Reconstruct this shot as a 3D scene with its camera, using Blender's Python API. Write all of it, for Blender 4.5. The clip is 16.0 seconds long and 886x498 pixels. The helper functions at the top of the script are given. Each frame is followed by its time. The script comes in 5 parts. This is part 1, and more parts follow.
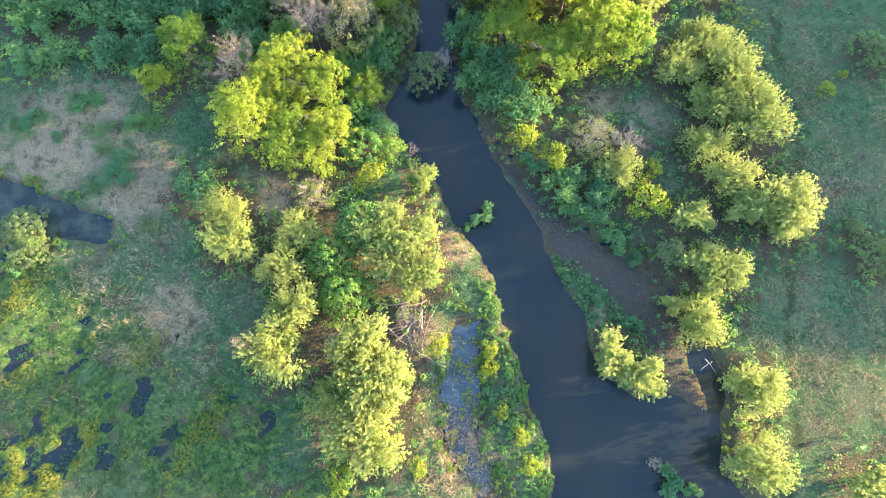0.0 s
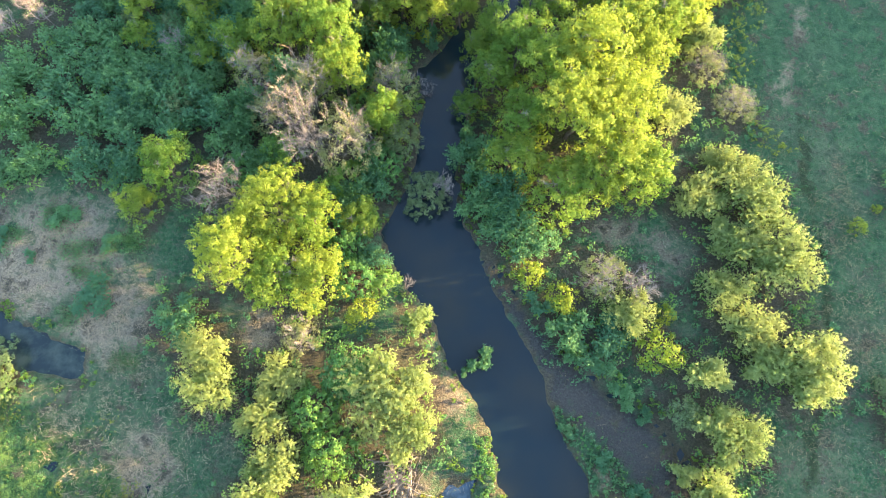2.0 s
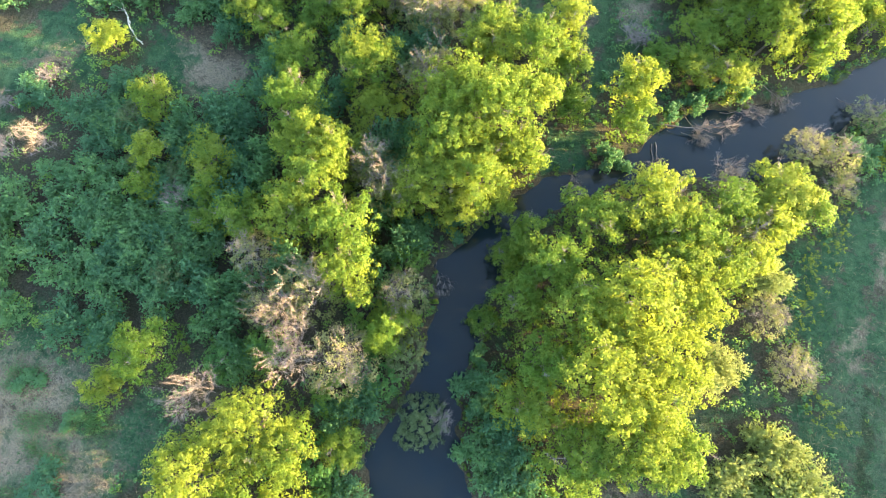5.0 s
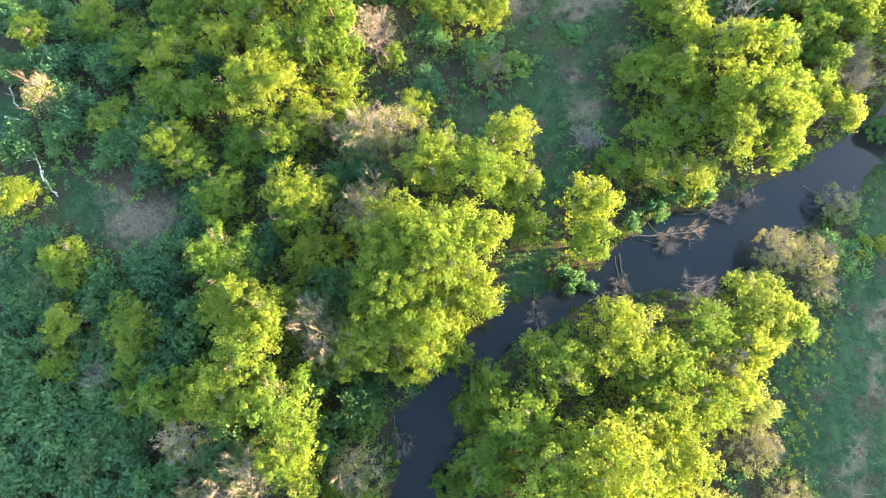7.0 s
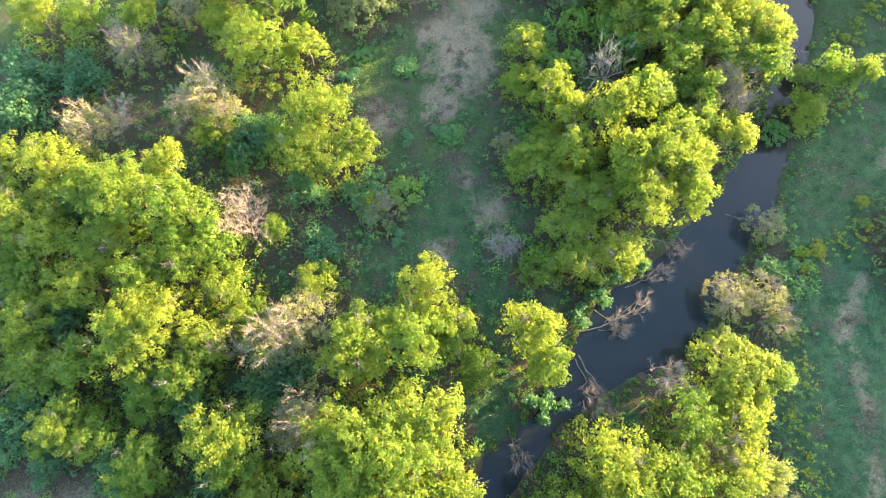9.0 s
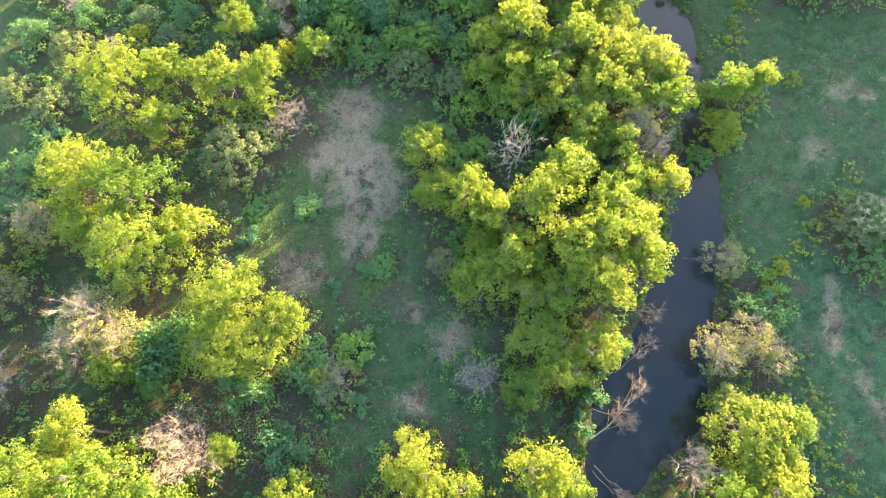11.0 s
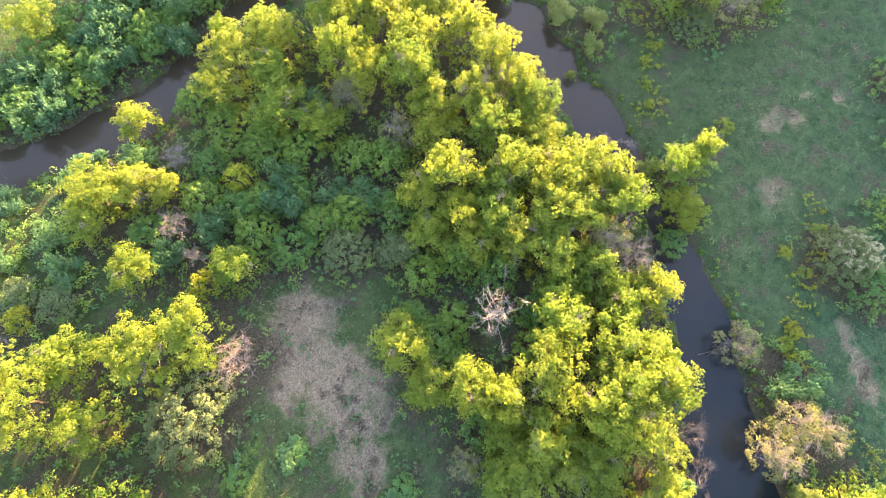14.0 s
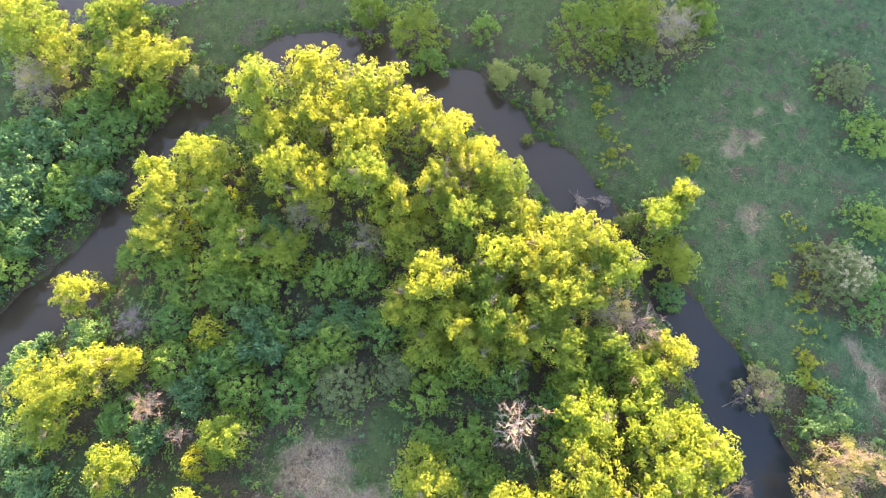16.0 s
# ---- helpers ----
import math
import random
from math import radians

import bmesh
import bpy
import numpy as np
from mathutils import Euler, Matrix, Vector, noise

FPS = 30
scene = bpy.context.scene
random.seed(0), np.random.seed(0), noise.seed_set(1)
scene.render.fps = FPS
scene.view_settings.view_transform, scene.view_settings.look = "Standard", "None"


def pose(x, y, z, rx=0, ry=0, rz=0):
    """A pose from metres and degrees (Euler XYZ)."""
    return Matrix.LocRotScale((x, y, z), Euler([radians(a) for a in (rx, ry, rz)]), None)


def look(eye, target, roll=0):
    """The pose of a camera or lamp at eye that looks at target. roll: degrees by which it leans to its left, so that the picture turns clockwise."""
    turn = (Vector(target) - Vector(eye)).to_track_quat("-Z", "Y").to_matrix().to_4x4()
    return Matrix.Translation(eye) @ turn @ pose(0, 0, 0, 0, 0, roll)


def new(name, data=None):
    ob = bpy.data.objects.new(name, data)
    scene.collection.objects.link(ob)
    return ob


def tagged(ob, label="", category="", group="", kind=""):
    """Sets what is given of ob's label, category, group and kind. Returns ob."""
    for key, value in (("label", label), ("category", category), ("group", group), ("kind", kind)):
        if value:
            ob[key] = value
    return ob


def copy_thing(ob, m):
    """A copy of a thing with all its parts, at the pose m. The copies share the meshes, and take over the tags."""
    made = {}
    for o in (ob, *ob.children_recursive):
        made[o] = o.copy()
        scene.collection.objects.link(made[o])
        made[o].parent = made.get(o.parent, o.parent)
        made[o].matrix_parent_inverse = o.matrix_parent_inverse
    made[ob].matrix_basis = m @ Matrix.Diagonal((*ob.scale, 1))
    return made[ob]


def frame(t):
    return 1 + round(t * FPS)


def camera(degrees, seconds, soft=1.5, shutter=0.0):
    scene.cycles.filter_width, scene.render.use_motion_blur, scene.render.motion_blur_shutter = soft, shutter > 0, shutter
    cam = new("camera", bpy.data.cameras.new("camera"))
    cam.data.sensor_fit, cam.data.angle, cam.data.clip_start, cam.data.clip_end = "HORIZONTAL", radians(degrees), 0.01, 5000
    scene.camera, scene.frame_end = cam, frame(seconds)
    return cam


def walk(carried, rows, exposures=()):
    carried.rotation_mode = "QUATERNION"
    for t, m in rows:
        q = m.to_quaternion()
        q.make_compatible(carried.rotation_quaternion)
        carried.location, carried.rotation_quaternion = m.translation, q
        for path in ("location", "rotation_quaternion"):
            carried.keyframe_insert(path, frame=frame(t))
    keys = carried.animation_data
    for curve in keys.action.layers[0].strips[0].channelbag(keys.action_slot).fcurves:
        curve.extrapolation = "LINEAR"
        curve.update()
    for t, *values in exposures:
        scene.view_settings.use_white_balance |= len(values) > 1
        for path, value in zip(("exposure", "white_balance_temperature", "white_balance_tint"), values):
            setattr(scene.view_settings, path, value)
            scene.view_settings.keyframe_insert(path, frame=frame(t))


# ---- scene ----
cam = camera(83.1, 16.0, soft=0.8)
PATH = [
    (0, (2.253, -7.734, 57.39), (2.236, -7.223, 55.456), 2.8),
    (0.5, (2.242, -3.598, 57.429), (2.225, -3.087, 55.495), 2.6),
    (1, (2.213, 0.685, 57.424), (2.195, 1.193, 55.49), 2.6),
    (1.5, (2.122, 5.05, 57.461), (2.103, 5.556, 55.526), 2.6),
    (2, (1.584, 9.584, 57.478), (1.547, 10.081, 55.541), 2.4),
    (2.5, (0.714, 14.219, 57.512), (0.645, 14.699, 55.571), 1.9),
    (3, (-0.229, 18.796, 57.521), (-0.332, 19.259, 55.578), 1.3),
    (3.5, (-1.063, 23.323, 57.473), (-1.19, 23.774, 55.528), 0.6),
    (4, (-1.584, 27.886, 57.415), (-1.708, 28.335, 55.47), 0.9),
    (4.2, (-1.675, 29.605, 57.379), (-1.801, 30.058, 55.434), 0.7),
    (6.3, (-1.227, 45.849, 56.195), (-1.349, 46.356, 54.264), 0.9),
    (6.5, (-1.156, 47.438, 56.151), (-1.274, 47.956, 54.223), 0.6),
    (7, (-0.889, 51.565, 55.967), (-0.991, 52.102, 54.044), -0.4),
    (7.5, (-0.371, 55.835, 55.815), (-0.435, 56.393, 53.895), -1.2),
    (8, (0.325, 60.144, 55.752), (0.306, 60.713, 53.835), -2.0),
    (8.5, (1.177, 64.422, 55.797), (1.202, 64.993, 53.881), -3.0),
    (9, (2.175, 68.564, 55.805), (2.241, 69.13, 53.888), -4.1),
    (9.2, (2.61, 70.081, 55.768), (2.692, 70.643, 53.851), -4.3),
    (11.3, (7.959, 84.608, 54.143), (8.267, 85.125, 52.236), -2.8),
    (11.5, (8.553, 85.88, 54.099), (8.881, 86.384, 52.192), -2.5),
    (12, (10.202, 88.897, 54.013), (10.578, 89.37, 52.106), -2.4),
    (12.5, (11.833, 91.964, 53.961), (12.248, 92.408, 52.055), -2.2),
    (13, (13.268, 95.21, 54.052), (13.681, 95.655, 52.147), -2.5),
    (13.5, (14.908, 98.212, 54.128), (15.336, 98.641, 52.222), -2.1),
    (14, (16.878, 100.695, 54.1), (17.345, 101.085, 52.195), -1.7),
    (14.5, (18.897, 102.792, 54.114), (19.4, 103.145, 52.21), -1.6),
    (15, (21.062, 104.747, 54.21), (21.592, 105.063, 52.307), -1.6),
    (15.5, (23.304, 106.802, 54.377), (23.853, 107.075, 52.473), -1.3),
    (16, (25.479, 109.084, 54.533), (26.026, 109.353, 52.628), -1.4),
]
exposures = [(0.0, 3.72, 6800, 17), (4.0, 3.75, 7200, 16), (9.0, 3.78, 7450, 17), (11.5, 3.88, 7600, 24), (14.5, 4.02, 8150, 36), (16.0, 4.03, 8150, 36)]
walk(cam, [(t, look(eye, target, roll)) for t, eye, target, roll in PATH], exposures)

# ---- world, sun ----
SUN_HEADING, SUN_ELEVATION = 74.0, 9.5          # degrees clockwise from north (+y), degrees above the horizon
world = bpy.data.worlds.new("evening_sky")
scene.world = world
world.use_nodes = True
sky = world.node_tree.nodes.new("ShaderNodeTexSky")
sky.sky_type, sky.sun_disc = "NISHITA", False
sky.sun_elevation, sky.sun_rotation = radians(SUN_ELEVATION), radians(SUN_HEADING)
sky.ozone_density, sky.air_density, sky.dust_density = 1.8, 1.0, 1.0
background = world.node_tree.nodes["Background"]
background.inputs["Strength"].default_value = 0.13
world.node_tree.links.new(sky.outputs[0], background.inputs["Color"])
sun = new("sun", bpy.data.lights.new("sun", "SUN"))
sun.data.energy, sun.data.angle, sun.data.color = 3.7, radians(0.6), (1.0, 0.725, 0.34)
to_sun = Vector((math.sin(radians(SUN_HEADING)) * math.cos(radians(SUN_ELEVATION)),
                 math.cos(radians(SUN_HEADING)) * math.cos(radians(SUN_ELEVATION)), math.sin(radians(SUN_ELEVATION))))
sun.matrix_basis = look(to_sun * 300, (0, 0, 0))


# ---- materials ----
def material(name):
    m = bpy.data.materials.new(name)
    m.use_nodes = True
    m.node_tree.nodes.clear()
    return m, m.node_tree.nodes, m.node_tree.links


def node(nodes, kind, **values):
    n = nodes.new(kind)
    for key, value in values.items():
        n.inputs[key.replace("_", " ")].default_value = value
    return n


def mixed(nodes, links, factor, a, b):
    n = nodes.new("ShaderNodeMix")
    n.data_type = "RGBA"
    for socket, value in ((n.inputs[0], factor), (n.inputs[6], a), (n.inputs[7], b)):
        if isinstance(value, (int, float)):
            socket.default_value = value
        elif isinstance(value, tuple):
            socket.default_value = (*value, 1)
        else:
            links.new(value, socket)
    return n.outputs[2]


def ranged(nodes, links, value, a, b, c, d):
    n = nodes.new("ShaderNodeMapRange")
    for i, v in enumerate((a, b, c, d)):
        n.inputs[i + 1].default_value = v
    links.new(value, n.inputs[0])
    return n.outputs[0]


def noise_of(nodes, links, scale, detail=4.0, rough=0.6, coords=None):
    n = node(nodes, "ShaderNodeTexNoise", Scale=scale, Detail=detail, Roughness=rough)
    if coords is None:
        coords = nodes.new("ShaderNodeTexCoord").outputs["Object"]
    links.new(coords, n.inputs["Vector"])
    return n.outputs[0]


def leaf_material(name, dull, fresh, see_through=0.4, gloss=0.15):
    """Leaves: the tint differs from plant to plant and from leaf to leaf; light shines through them."""
    m, nodes, links = material(name)
    plant_random = nodes.new("ShaderNodeObjectInfo").outputs["Random"]
    leaf_random = nodes.new("ShaderNodeNewGeometry").outputs["Random Per Island"]
    drift = noise_of(nodes, links, 0.55, 3)
    blend = nodes.new("ShaderNodeMath")
    blend.operation = "MULTIPLY_ADD"
    links.new(ranged(nodes, links, drift, 0.3, 0.7, -0.45, 0.45), blend.inputs[0])
    blend.inputs[1].default_value, blend.use_clamp = 1.0, True
    links.new(plant_random, blend.inputs[2])
    tint = mixed(nodes, links, blend.outputs[0], dull, fresh)
    tint = mixed(nodes, links, ranged(nodes, links, leaf_random, 0, 1, 0.0, 0.4), tint, tuple(0.55 * c for c in dull))
    young = node(nodes, "ShaderNodeHueSaturation", Hue=0.495, Saturation=1.05, Value=1.22)
    links.new(tint, young.inputs["Color"])
    skin = node(nodes, "ShaderNodeBsdfPrincipled", Roughness=0.55)
    skin.inputs["Specular IOR Level"].default_value = gloss
    links.new(tint, skin.inputs["Base Color"])
    shine = nodes.new("ShaderNodeBsdfTranslucent")
    links.new(young.outputs[0], shine.inputs["Color"])
    both = node(nodes, "ShaderNodeMixShader", Fac=see_through)
    links.new(skin.outputs[0], both.inputs[1])
    links.new(shine.outputs[0], both.inputs[2])
    links.new(both.outputs[0], nodes.new("ShaderNodeOutputMaterial").inputs[0])
    return m


def bark_material(name, dark, light, scale=6.0):
    m, nodes, links = material(name)
    grain = noise_of(nodes, links, scale, 6)
    tint = mixed(nodes, links, ranged(nodes, links, grain, 0.35, 0.65, 0, 1), dark, light)
    plant_random = nodes.new("ShaderNodeObjectInfo").outputs["Random"]
    tone = nodes.new("ShaderNodeHueSaturation")
    links.new(ranged(nodes, links, plant_random, 0, 1, 0.8, 1.15), tone.inputs["Value"])
    links.new(tint, tone.inputs["Color"])
    skin = node(nodes, "ShaderNodeBsdfPrincipled", Roughness=0.85)
    links.new(tone.outputs[0], skin.inputs["Base Color"])
    bump = node(nodes, "ShaderNodeBump", Strength=0.5, Distance=0.03)
    links.new(grain, bump.inputs["Height"])
    links.new(bump.outputs[0], skin.inputs["Normal"])
    links.new(skin.outputs[0], nodes.new("ShaderNodeOutputMaterial").inputs[0])
    return m


LEAF = {
    "broadleaf": leaf_material("broadleaf_leaf", (0.138, 0.258, 0.053), (0.28, 0.36, 0.066), 0.62),
    "willow": leaf_material("willow_leaf", (0.245, 0.335, 0.12), (0.355, 0.42, 0.16), 0.62, 0.08),
    "shrub": leaf_material("shrub_leaf", (0.07, 0.2, 0.1), (0.118, 0.268, 0.092), 0.44, 0.3),
    "sapling": leaf_material("sapling_leaf", (0.085, 0.24, 0.07), (0.195, 0.335, 0.06), 0.45, 0.3),
    "grey_shrub": leaf_material("grey_leaf", (0.11, 0.18, 0.08), (0.165, 0.225, 0.095), 0.3, 0.15),
    "half_dead": leaf_material("faded_leaf", (0.2, 0.255, 0.095), (0.33, 0.345, 0.15), 0.5),
    "weed": leaf_material("weed_leaf", (0.19, 0.28, 0.04), (0.31, 0.35, 0.045), 0.4),
    "petal": leaf_material("petal", (0.30, 0.315, 0.19), (0.42, 0.41, 0.28), 0.3),
    # yellow tint partly holds the low sun on the marsh
    "marsh": leaf_material("sunlit_marsh_leaf", (0.17, 0.205, 0.035), (0.29, 0.30, 0.05), 0.35),
    "reed": leaf_material("dead_reed", (0.30, 0.235, 0.15), (0.50, 0.40, 0.27), 0.15),
    "straw": leaf_material("straw", (0.26, 0.21, 0.12), (0.36, 0.29, 0.17), 0.2),
    "grass": leaf_material("grass_blade", (0.04, 0.128, 0.046), (0.09, 0.185, 0.054), 0.35),
}
BARK = bark_material("bark", (0.07, 0.055, 0.04), (0.16, 0.13, 0.10))
GREY_WOOD = bark_material("bleached_wood", (0.155, 0.135, 0.122), (0.265, 0.23, 0.205), 4.0)
DRIFTWOOD = bark_material("driftwood", (0.11, 0.094, 0.082), (0.23, 0.202, 0.178), 4.0)
SNAG = bark_material("snag_wood", (0.26, 0.22, 0.18), (0.46, 0.40, 0.34), 4.0)
BIRCH = bark_material("birch_bark", (0.20, 0.18, 0.16), (0.75, 0.73, 0.68), 3.0)


def ground_material():
    m, nodes, links = material("ground")
    fields = {}
    for name in ("dry", "lush", "mud", "bank", "litter", "worn"):
        a = nodes.new("ShaderNodeAttribute")
        a.attribute_name = name
        fields[name] = a.outputs["Fac"]
    broad, patch, fine = noise_of(nodes, links, 0.12, 3), noise_of(nodes, links, 0.7, 5, 0.65), noise_of(nodes, links, 5.0, 6, 0.7)
    torn = noise_of(nodes, links, 0.33, 8, 0.72)
    speck = noise_of(nodes, links, 16.0, 4, 0.7)
    tint = mixed(nodes, links, ranged(nodes, links, patch, 0.35, 0.65, 0, 1), (0.017, 0.06, 0.03), (0.05, 0.118, 0.054))
    place = nodes.new("ShaderNodeSeparateXYZ")
    links.new(nodes.new("ShaderNodeTexCoord").outputs["Object"], place.inputs[0])
    # warmer olive northwards: the veil of sunlit haze, put into the grass colour
    olive = mixed(nodes, links, ranged(nodes, links, patch, 0.3, 0.7, 0, 1), (0.034, 0.062, 0.022), (0.07, 0.106, 0.037))
    tint = mixed(nodes, links, ranged(nodes, links, place.outputs["Y"], 68, 112, 0, 0.85), tint, olive)
    bleached = nodes.new("ShaderNodeMath")
    bleached.operation = "MULTIPLY"
    links.new(ranged(nodes, links, broad, 0.45, 0.68, 0, 0.55), bleached.inputs[0])
    links.new(ranged(nodes, links, place.outputs["Y"], 25, 60, 1.0, 0.15), bleached.inputs[1])
    tint = mixed(nodes, links, bleached.outputs[0], tint, (0.125, 0.118, 0.082))

    litter = noise_of(nodes, links, 2.2, 7, 0.75)
    strewn = nodes.new("ShaderNodeMath")
    strewn.operation = "MULTIPLY"
    links.new(ranged(nodes, links, litter, 0.50, 0.66, 0, 0.75), strewn.inputs[0])
    links.new(ranged(nodes, links, place.outputs["Y"], 25, 60, 1.0, 0.12), strewn.inputs[1])
    tint = mixed(nodes, links, strewn.outputs[0], tint, (0.14, 0.112, 0.078))
    tint = mixed(nodes, links, ranged(nodes, links, litter, 0.47, 0.36, 0, 0.8), tint, (0.017, 0.042, 0.02))

    mottle = noise_of(nodes, links, 1.5, 6, 0.7)

    def lay(tint, field, edge, colour_a, colour_b, strength, grain=fine):
        ragged = nodes.new("ShaderNodeMath")
        ragged.operation = "MULTIPLY_ADD"
        links.new(ranged(nodes, links, torn, 0.3, 0.7, -1, 1), ragged.inputs[0])
        ragged.inputs[1].default_value = 0.75
        links.new(field, ragged.inputs[2])
        mask = ranged(nodes, links, ragged.outputs[0], edge - 0.35, edge + 0.2, 0, strength)
        own = mixed(nodes, links, ranged(nodes, links, grain, 0.4, 0.6, 0, 1), colour_a, colour_b)
        return mixed(nodes, links, mask, tint, own)

    tint = lay(tint, fields["lush"], 0.55, (0.012, 0.045, 0.016), (0.085, 0.150, 0.036), 0.9, mottle)
    tint = lay(tint, fields["dry"], 0.6, (0.15, 0.118, 0.085), (0.29, 0.232, 0.168), 0.85)
    tint = lay(tint, fields["litter"], 0.6, (0.035, 0.030, 0.022), (0.10, 0.080, 0.058), 0.8)
    tint = lay(tint, fields["mud"], 0.45, (0.036, 0.036, 0.033), (0.068, 0.066, 0.06), 1.0)
    tint = lay(tint, fields["bank"], 0.5, (0.05, 0.045, 0.03), (0.10, 0.085, 0.055), 0.9)
    tint = lay(tint, fields["worn"], 0.75, (0.012, 0.03, 0.014), (0.04, 0.06, 0.026), 0.85)
    tone = nodes.new("ShaderNodeHueSaturation")
    links.new(ranged(nodes, links, speck, 0.38, 0.62, 0.55, 1.45), tone.inputs["Value"])
    links.new(tint, tone.inputs["Color"])
    skin = node(nodes, "ShaderNodeBsdfPrincipled", Roughness=0.95)
    skin.inputs["Specular IOR Level"].default_value = 0.1
    links.new(tone.outputs[0], skin.inputs["Base Color"])
    bump = node(nodes, "ShaderNodeBump", Strength=1.0, Distance=0.25)
    links.new(fine, bump.inputs["Height"])
    links.new(bump.outputs[0], skin.inputs["Normal"])
    links.new(skin.outputs[0], nodes.new("ShaderNodeOutputMaterial").inputs[0])
    return m


def water_material():
    m, nodes, links = material("river_water")
    silt = noise_of(nodes, links, 0.08, 3)
    tint = mixed(nodes, links, ranged(nodes, links, silt, 0.4, 0.7, 0, 1), (0.007, 0.0165, 0.022), (0.018, 0.021, 0.019))
    place = nodes.new("ShaderNodeSeparateXYZ")
    links.new(nodes.new("ShaderNodeTexCoord").outputs["Object"], place.inputs[0])
    # browner to the north: haze over the water, put into its base colour
    tint = mixed(nodes, links, ranged(nodes, links, place.outputs["Y"], 78, 118, 0, 0.8), tint, (0.044, 0.034, 0.020))
    skin = node(nodes, "ShaderNodeBsdfPrincipled", Roughness=0.06, IOR=1.33)
    links.new(tint, skin.inputs["Base Color"])
    bump = node(nodes, "ShaderNodeBump", Strength=0.08, Distance=0.05)
    links.new(noise_of(nodes, links, 1.6, 3), bump.inputs["Height"])
    links.new(bump.outputs[0], skin.inputs["Normal"])
    links.new(skin.outputs[0], nodes.new("ShaderNodeOutputMaterial").inputs[0])
    return m


# ---- land and water ----
WATER = -0.55
WEST_BANK = [(13, -60), (15, -30), (15.8, -18.7), (15.2, -15.3), (14.2, -11.9), (12.6, -8.5), (11.5, -4.8), (10.4, -1.8), (8.9, 1.4), (7.7, 5.3), (5.1, 8.6), (2.5, 11.2),
             (0.8, 15.5), (-4.2, 20.4), (-7.0, 25.8), (-5.0, 30.3), (-3.8, 37.5), (-4.1, 44.6), (-5.8, 48.2), (-2.7, 51.4), (-0.9, 55.4),
             (1.2, 58.8), (4.7, 62.3), (8.8, 64.0), (14.5, 68.6), (16.4, 71.0), (20.2, 75.4), (26.9, 78.1), (33.1, 82.5), (38.4, 85.8)]
NORTH_BANK = [(42.9, 90.3), (47.6, 95.0), (50.3, 100), (51.5, 106.4), (54.2, 111.1), (57.4, 119.2), (57.9, 124.9), (58.9, 131.8), (57.4, 139.2),
              (53.0, 146.9), (47.9, 149.7), (42.6, 151.4), (36.3, 152.1), (30.5, 152.2), (24.7, 150.2), (20.0, 149.4), (14.6, 151.2), (9.6, 154.8), (4.0, 157.6), (-0.9, 160.0), (-60, 190), (-200, 250)]
EAST_BANK = [(60, -60), (45, -30), (36.6, -18.1), (33.5, -14.4), (33.8, -10.3), (34.6, -6.7), (33.9, -3.0), (31.2, -0.1), (29.1, 5.1), (26.5, 7.6), (23.1, 9.0),
             (17.6, 12.2), (13.9, 15.0), (10.9, 18.2), (8.0, 21.6), (4.2, 25.7), (2.4, 28.3), (0.7, 35.8), (1.3, 40.4), (1.5, 46.2),
             (1.7, 50.8), (3.5, 55.2), (8.2, 60.1), (13.2, 64.0), (20.5, 67.0), (27.6, 67.8), (31.4, 70.8), (34.8, 74.6), (39.4, 79.6), (43.8, 83.3)]
OUTER_BANK = [(46.7, 88.0), (49.5, 93.2), (52.0, 97.6), (54.5, 101.0), (57.1, 104.9), (59.2, 108.6), (58.8, 112.2), (61.7, 115.6), (62.5, 119.8),
              (65.0, 122.5), (64.0, 126.9), (62.8, 133.7), (65.8, 136.0), (63.0, 143.2), (59.4, 148.9), (53.7, 151.6), (48.0, 153.5), (42.5, 155.6),
              (39.6, 156.1), (30.3, 155.0), (25.6, 154.9), (19.6, 156.6), (13.0, 158.9), (7.6, 161.8), (3.0, 165.6), (-60, 200), (-200, 262)]
BAR = [(4.4, 24.2), (6.2, 20.6), (8.3, 17.6), (11.2, 13.9), (13.2, 10.9), (13.7, 8.3), (15.7, 4.6), (18.4, 0.9), (19.1, -2.3), (20.4, -5.4), (24.2, -8.1), (28.0, -7.0),
       (33.0, -9.2), (32.6, -6.8), (30.8, -3.2), (30.2, 1.5), (28.3, 5.4), (25.0, 8.0), (21.0, 9.8), (17.6, 12.4), (14.0, 15.4), (10.9, 18.5), (7.8, 22.0), (5.4, 24.8)]
WEEDY = [(13.6, 8.3), (15.7, 4.2), (18.4, 0.5), (19.1, -2.8), (20.4, -5.4), (24.2, -7.6), (28.0, -5.6), (25.5, -0.8), (21.0, 3.9), (16.9, 7.2)]
PONDS = [[(-66, 12.8), (-61, 13.2), (-57.7, 12.7), (-53.2, 12.0), (-48.7, 10.9), (-43.2, 8.8), (-38.5, 7.8), (-37.8, 5.0), (-44.3, 5.1), (-48.9, 6.9), (-51.3, 6.0), (-55.3, 5.6), (-61, 6.0), (-66, 7.2), (-68.5, 10.0)],
         [(3.5, -0.7), (6.7, -0.8), (6.7, -5.2), (7.2, -8.9), (6.9, -13.6), (9.6, -17.4), (10.3, -20.1), (8.5, -20.2), (4.5, -15.0), (3.1, -10.4), (3.3, -5.5)],
         [(51.7, 180.6), (48.4, 175.2), (52.7, 173.7), (57.2, 167.4), (57.6, 165.2), (61.6, 160.8), (66.2, 157.4), (75, 163), (60, 195)]]
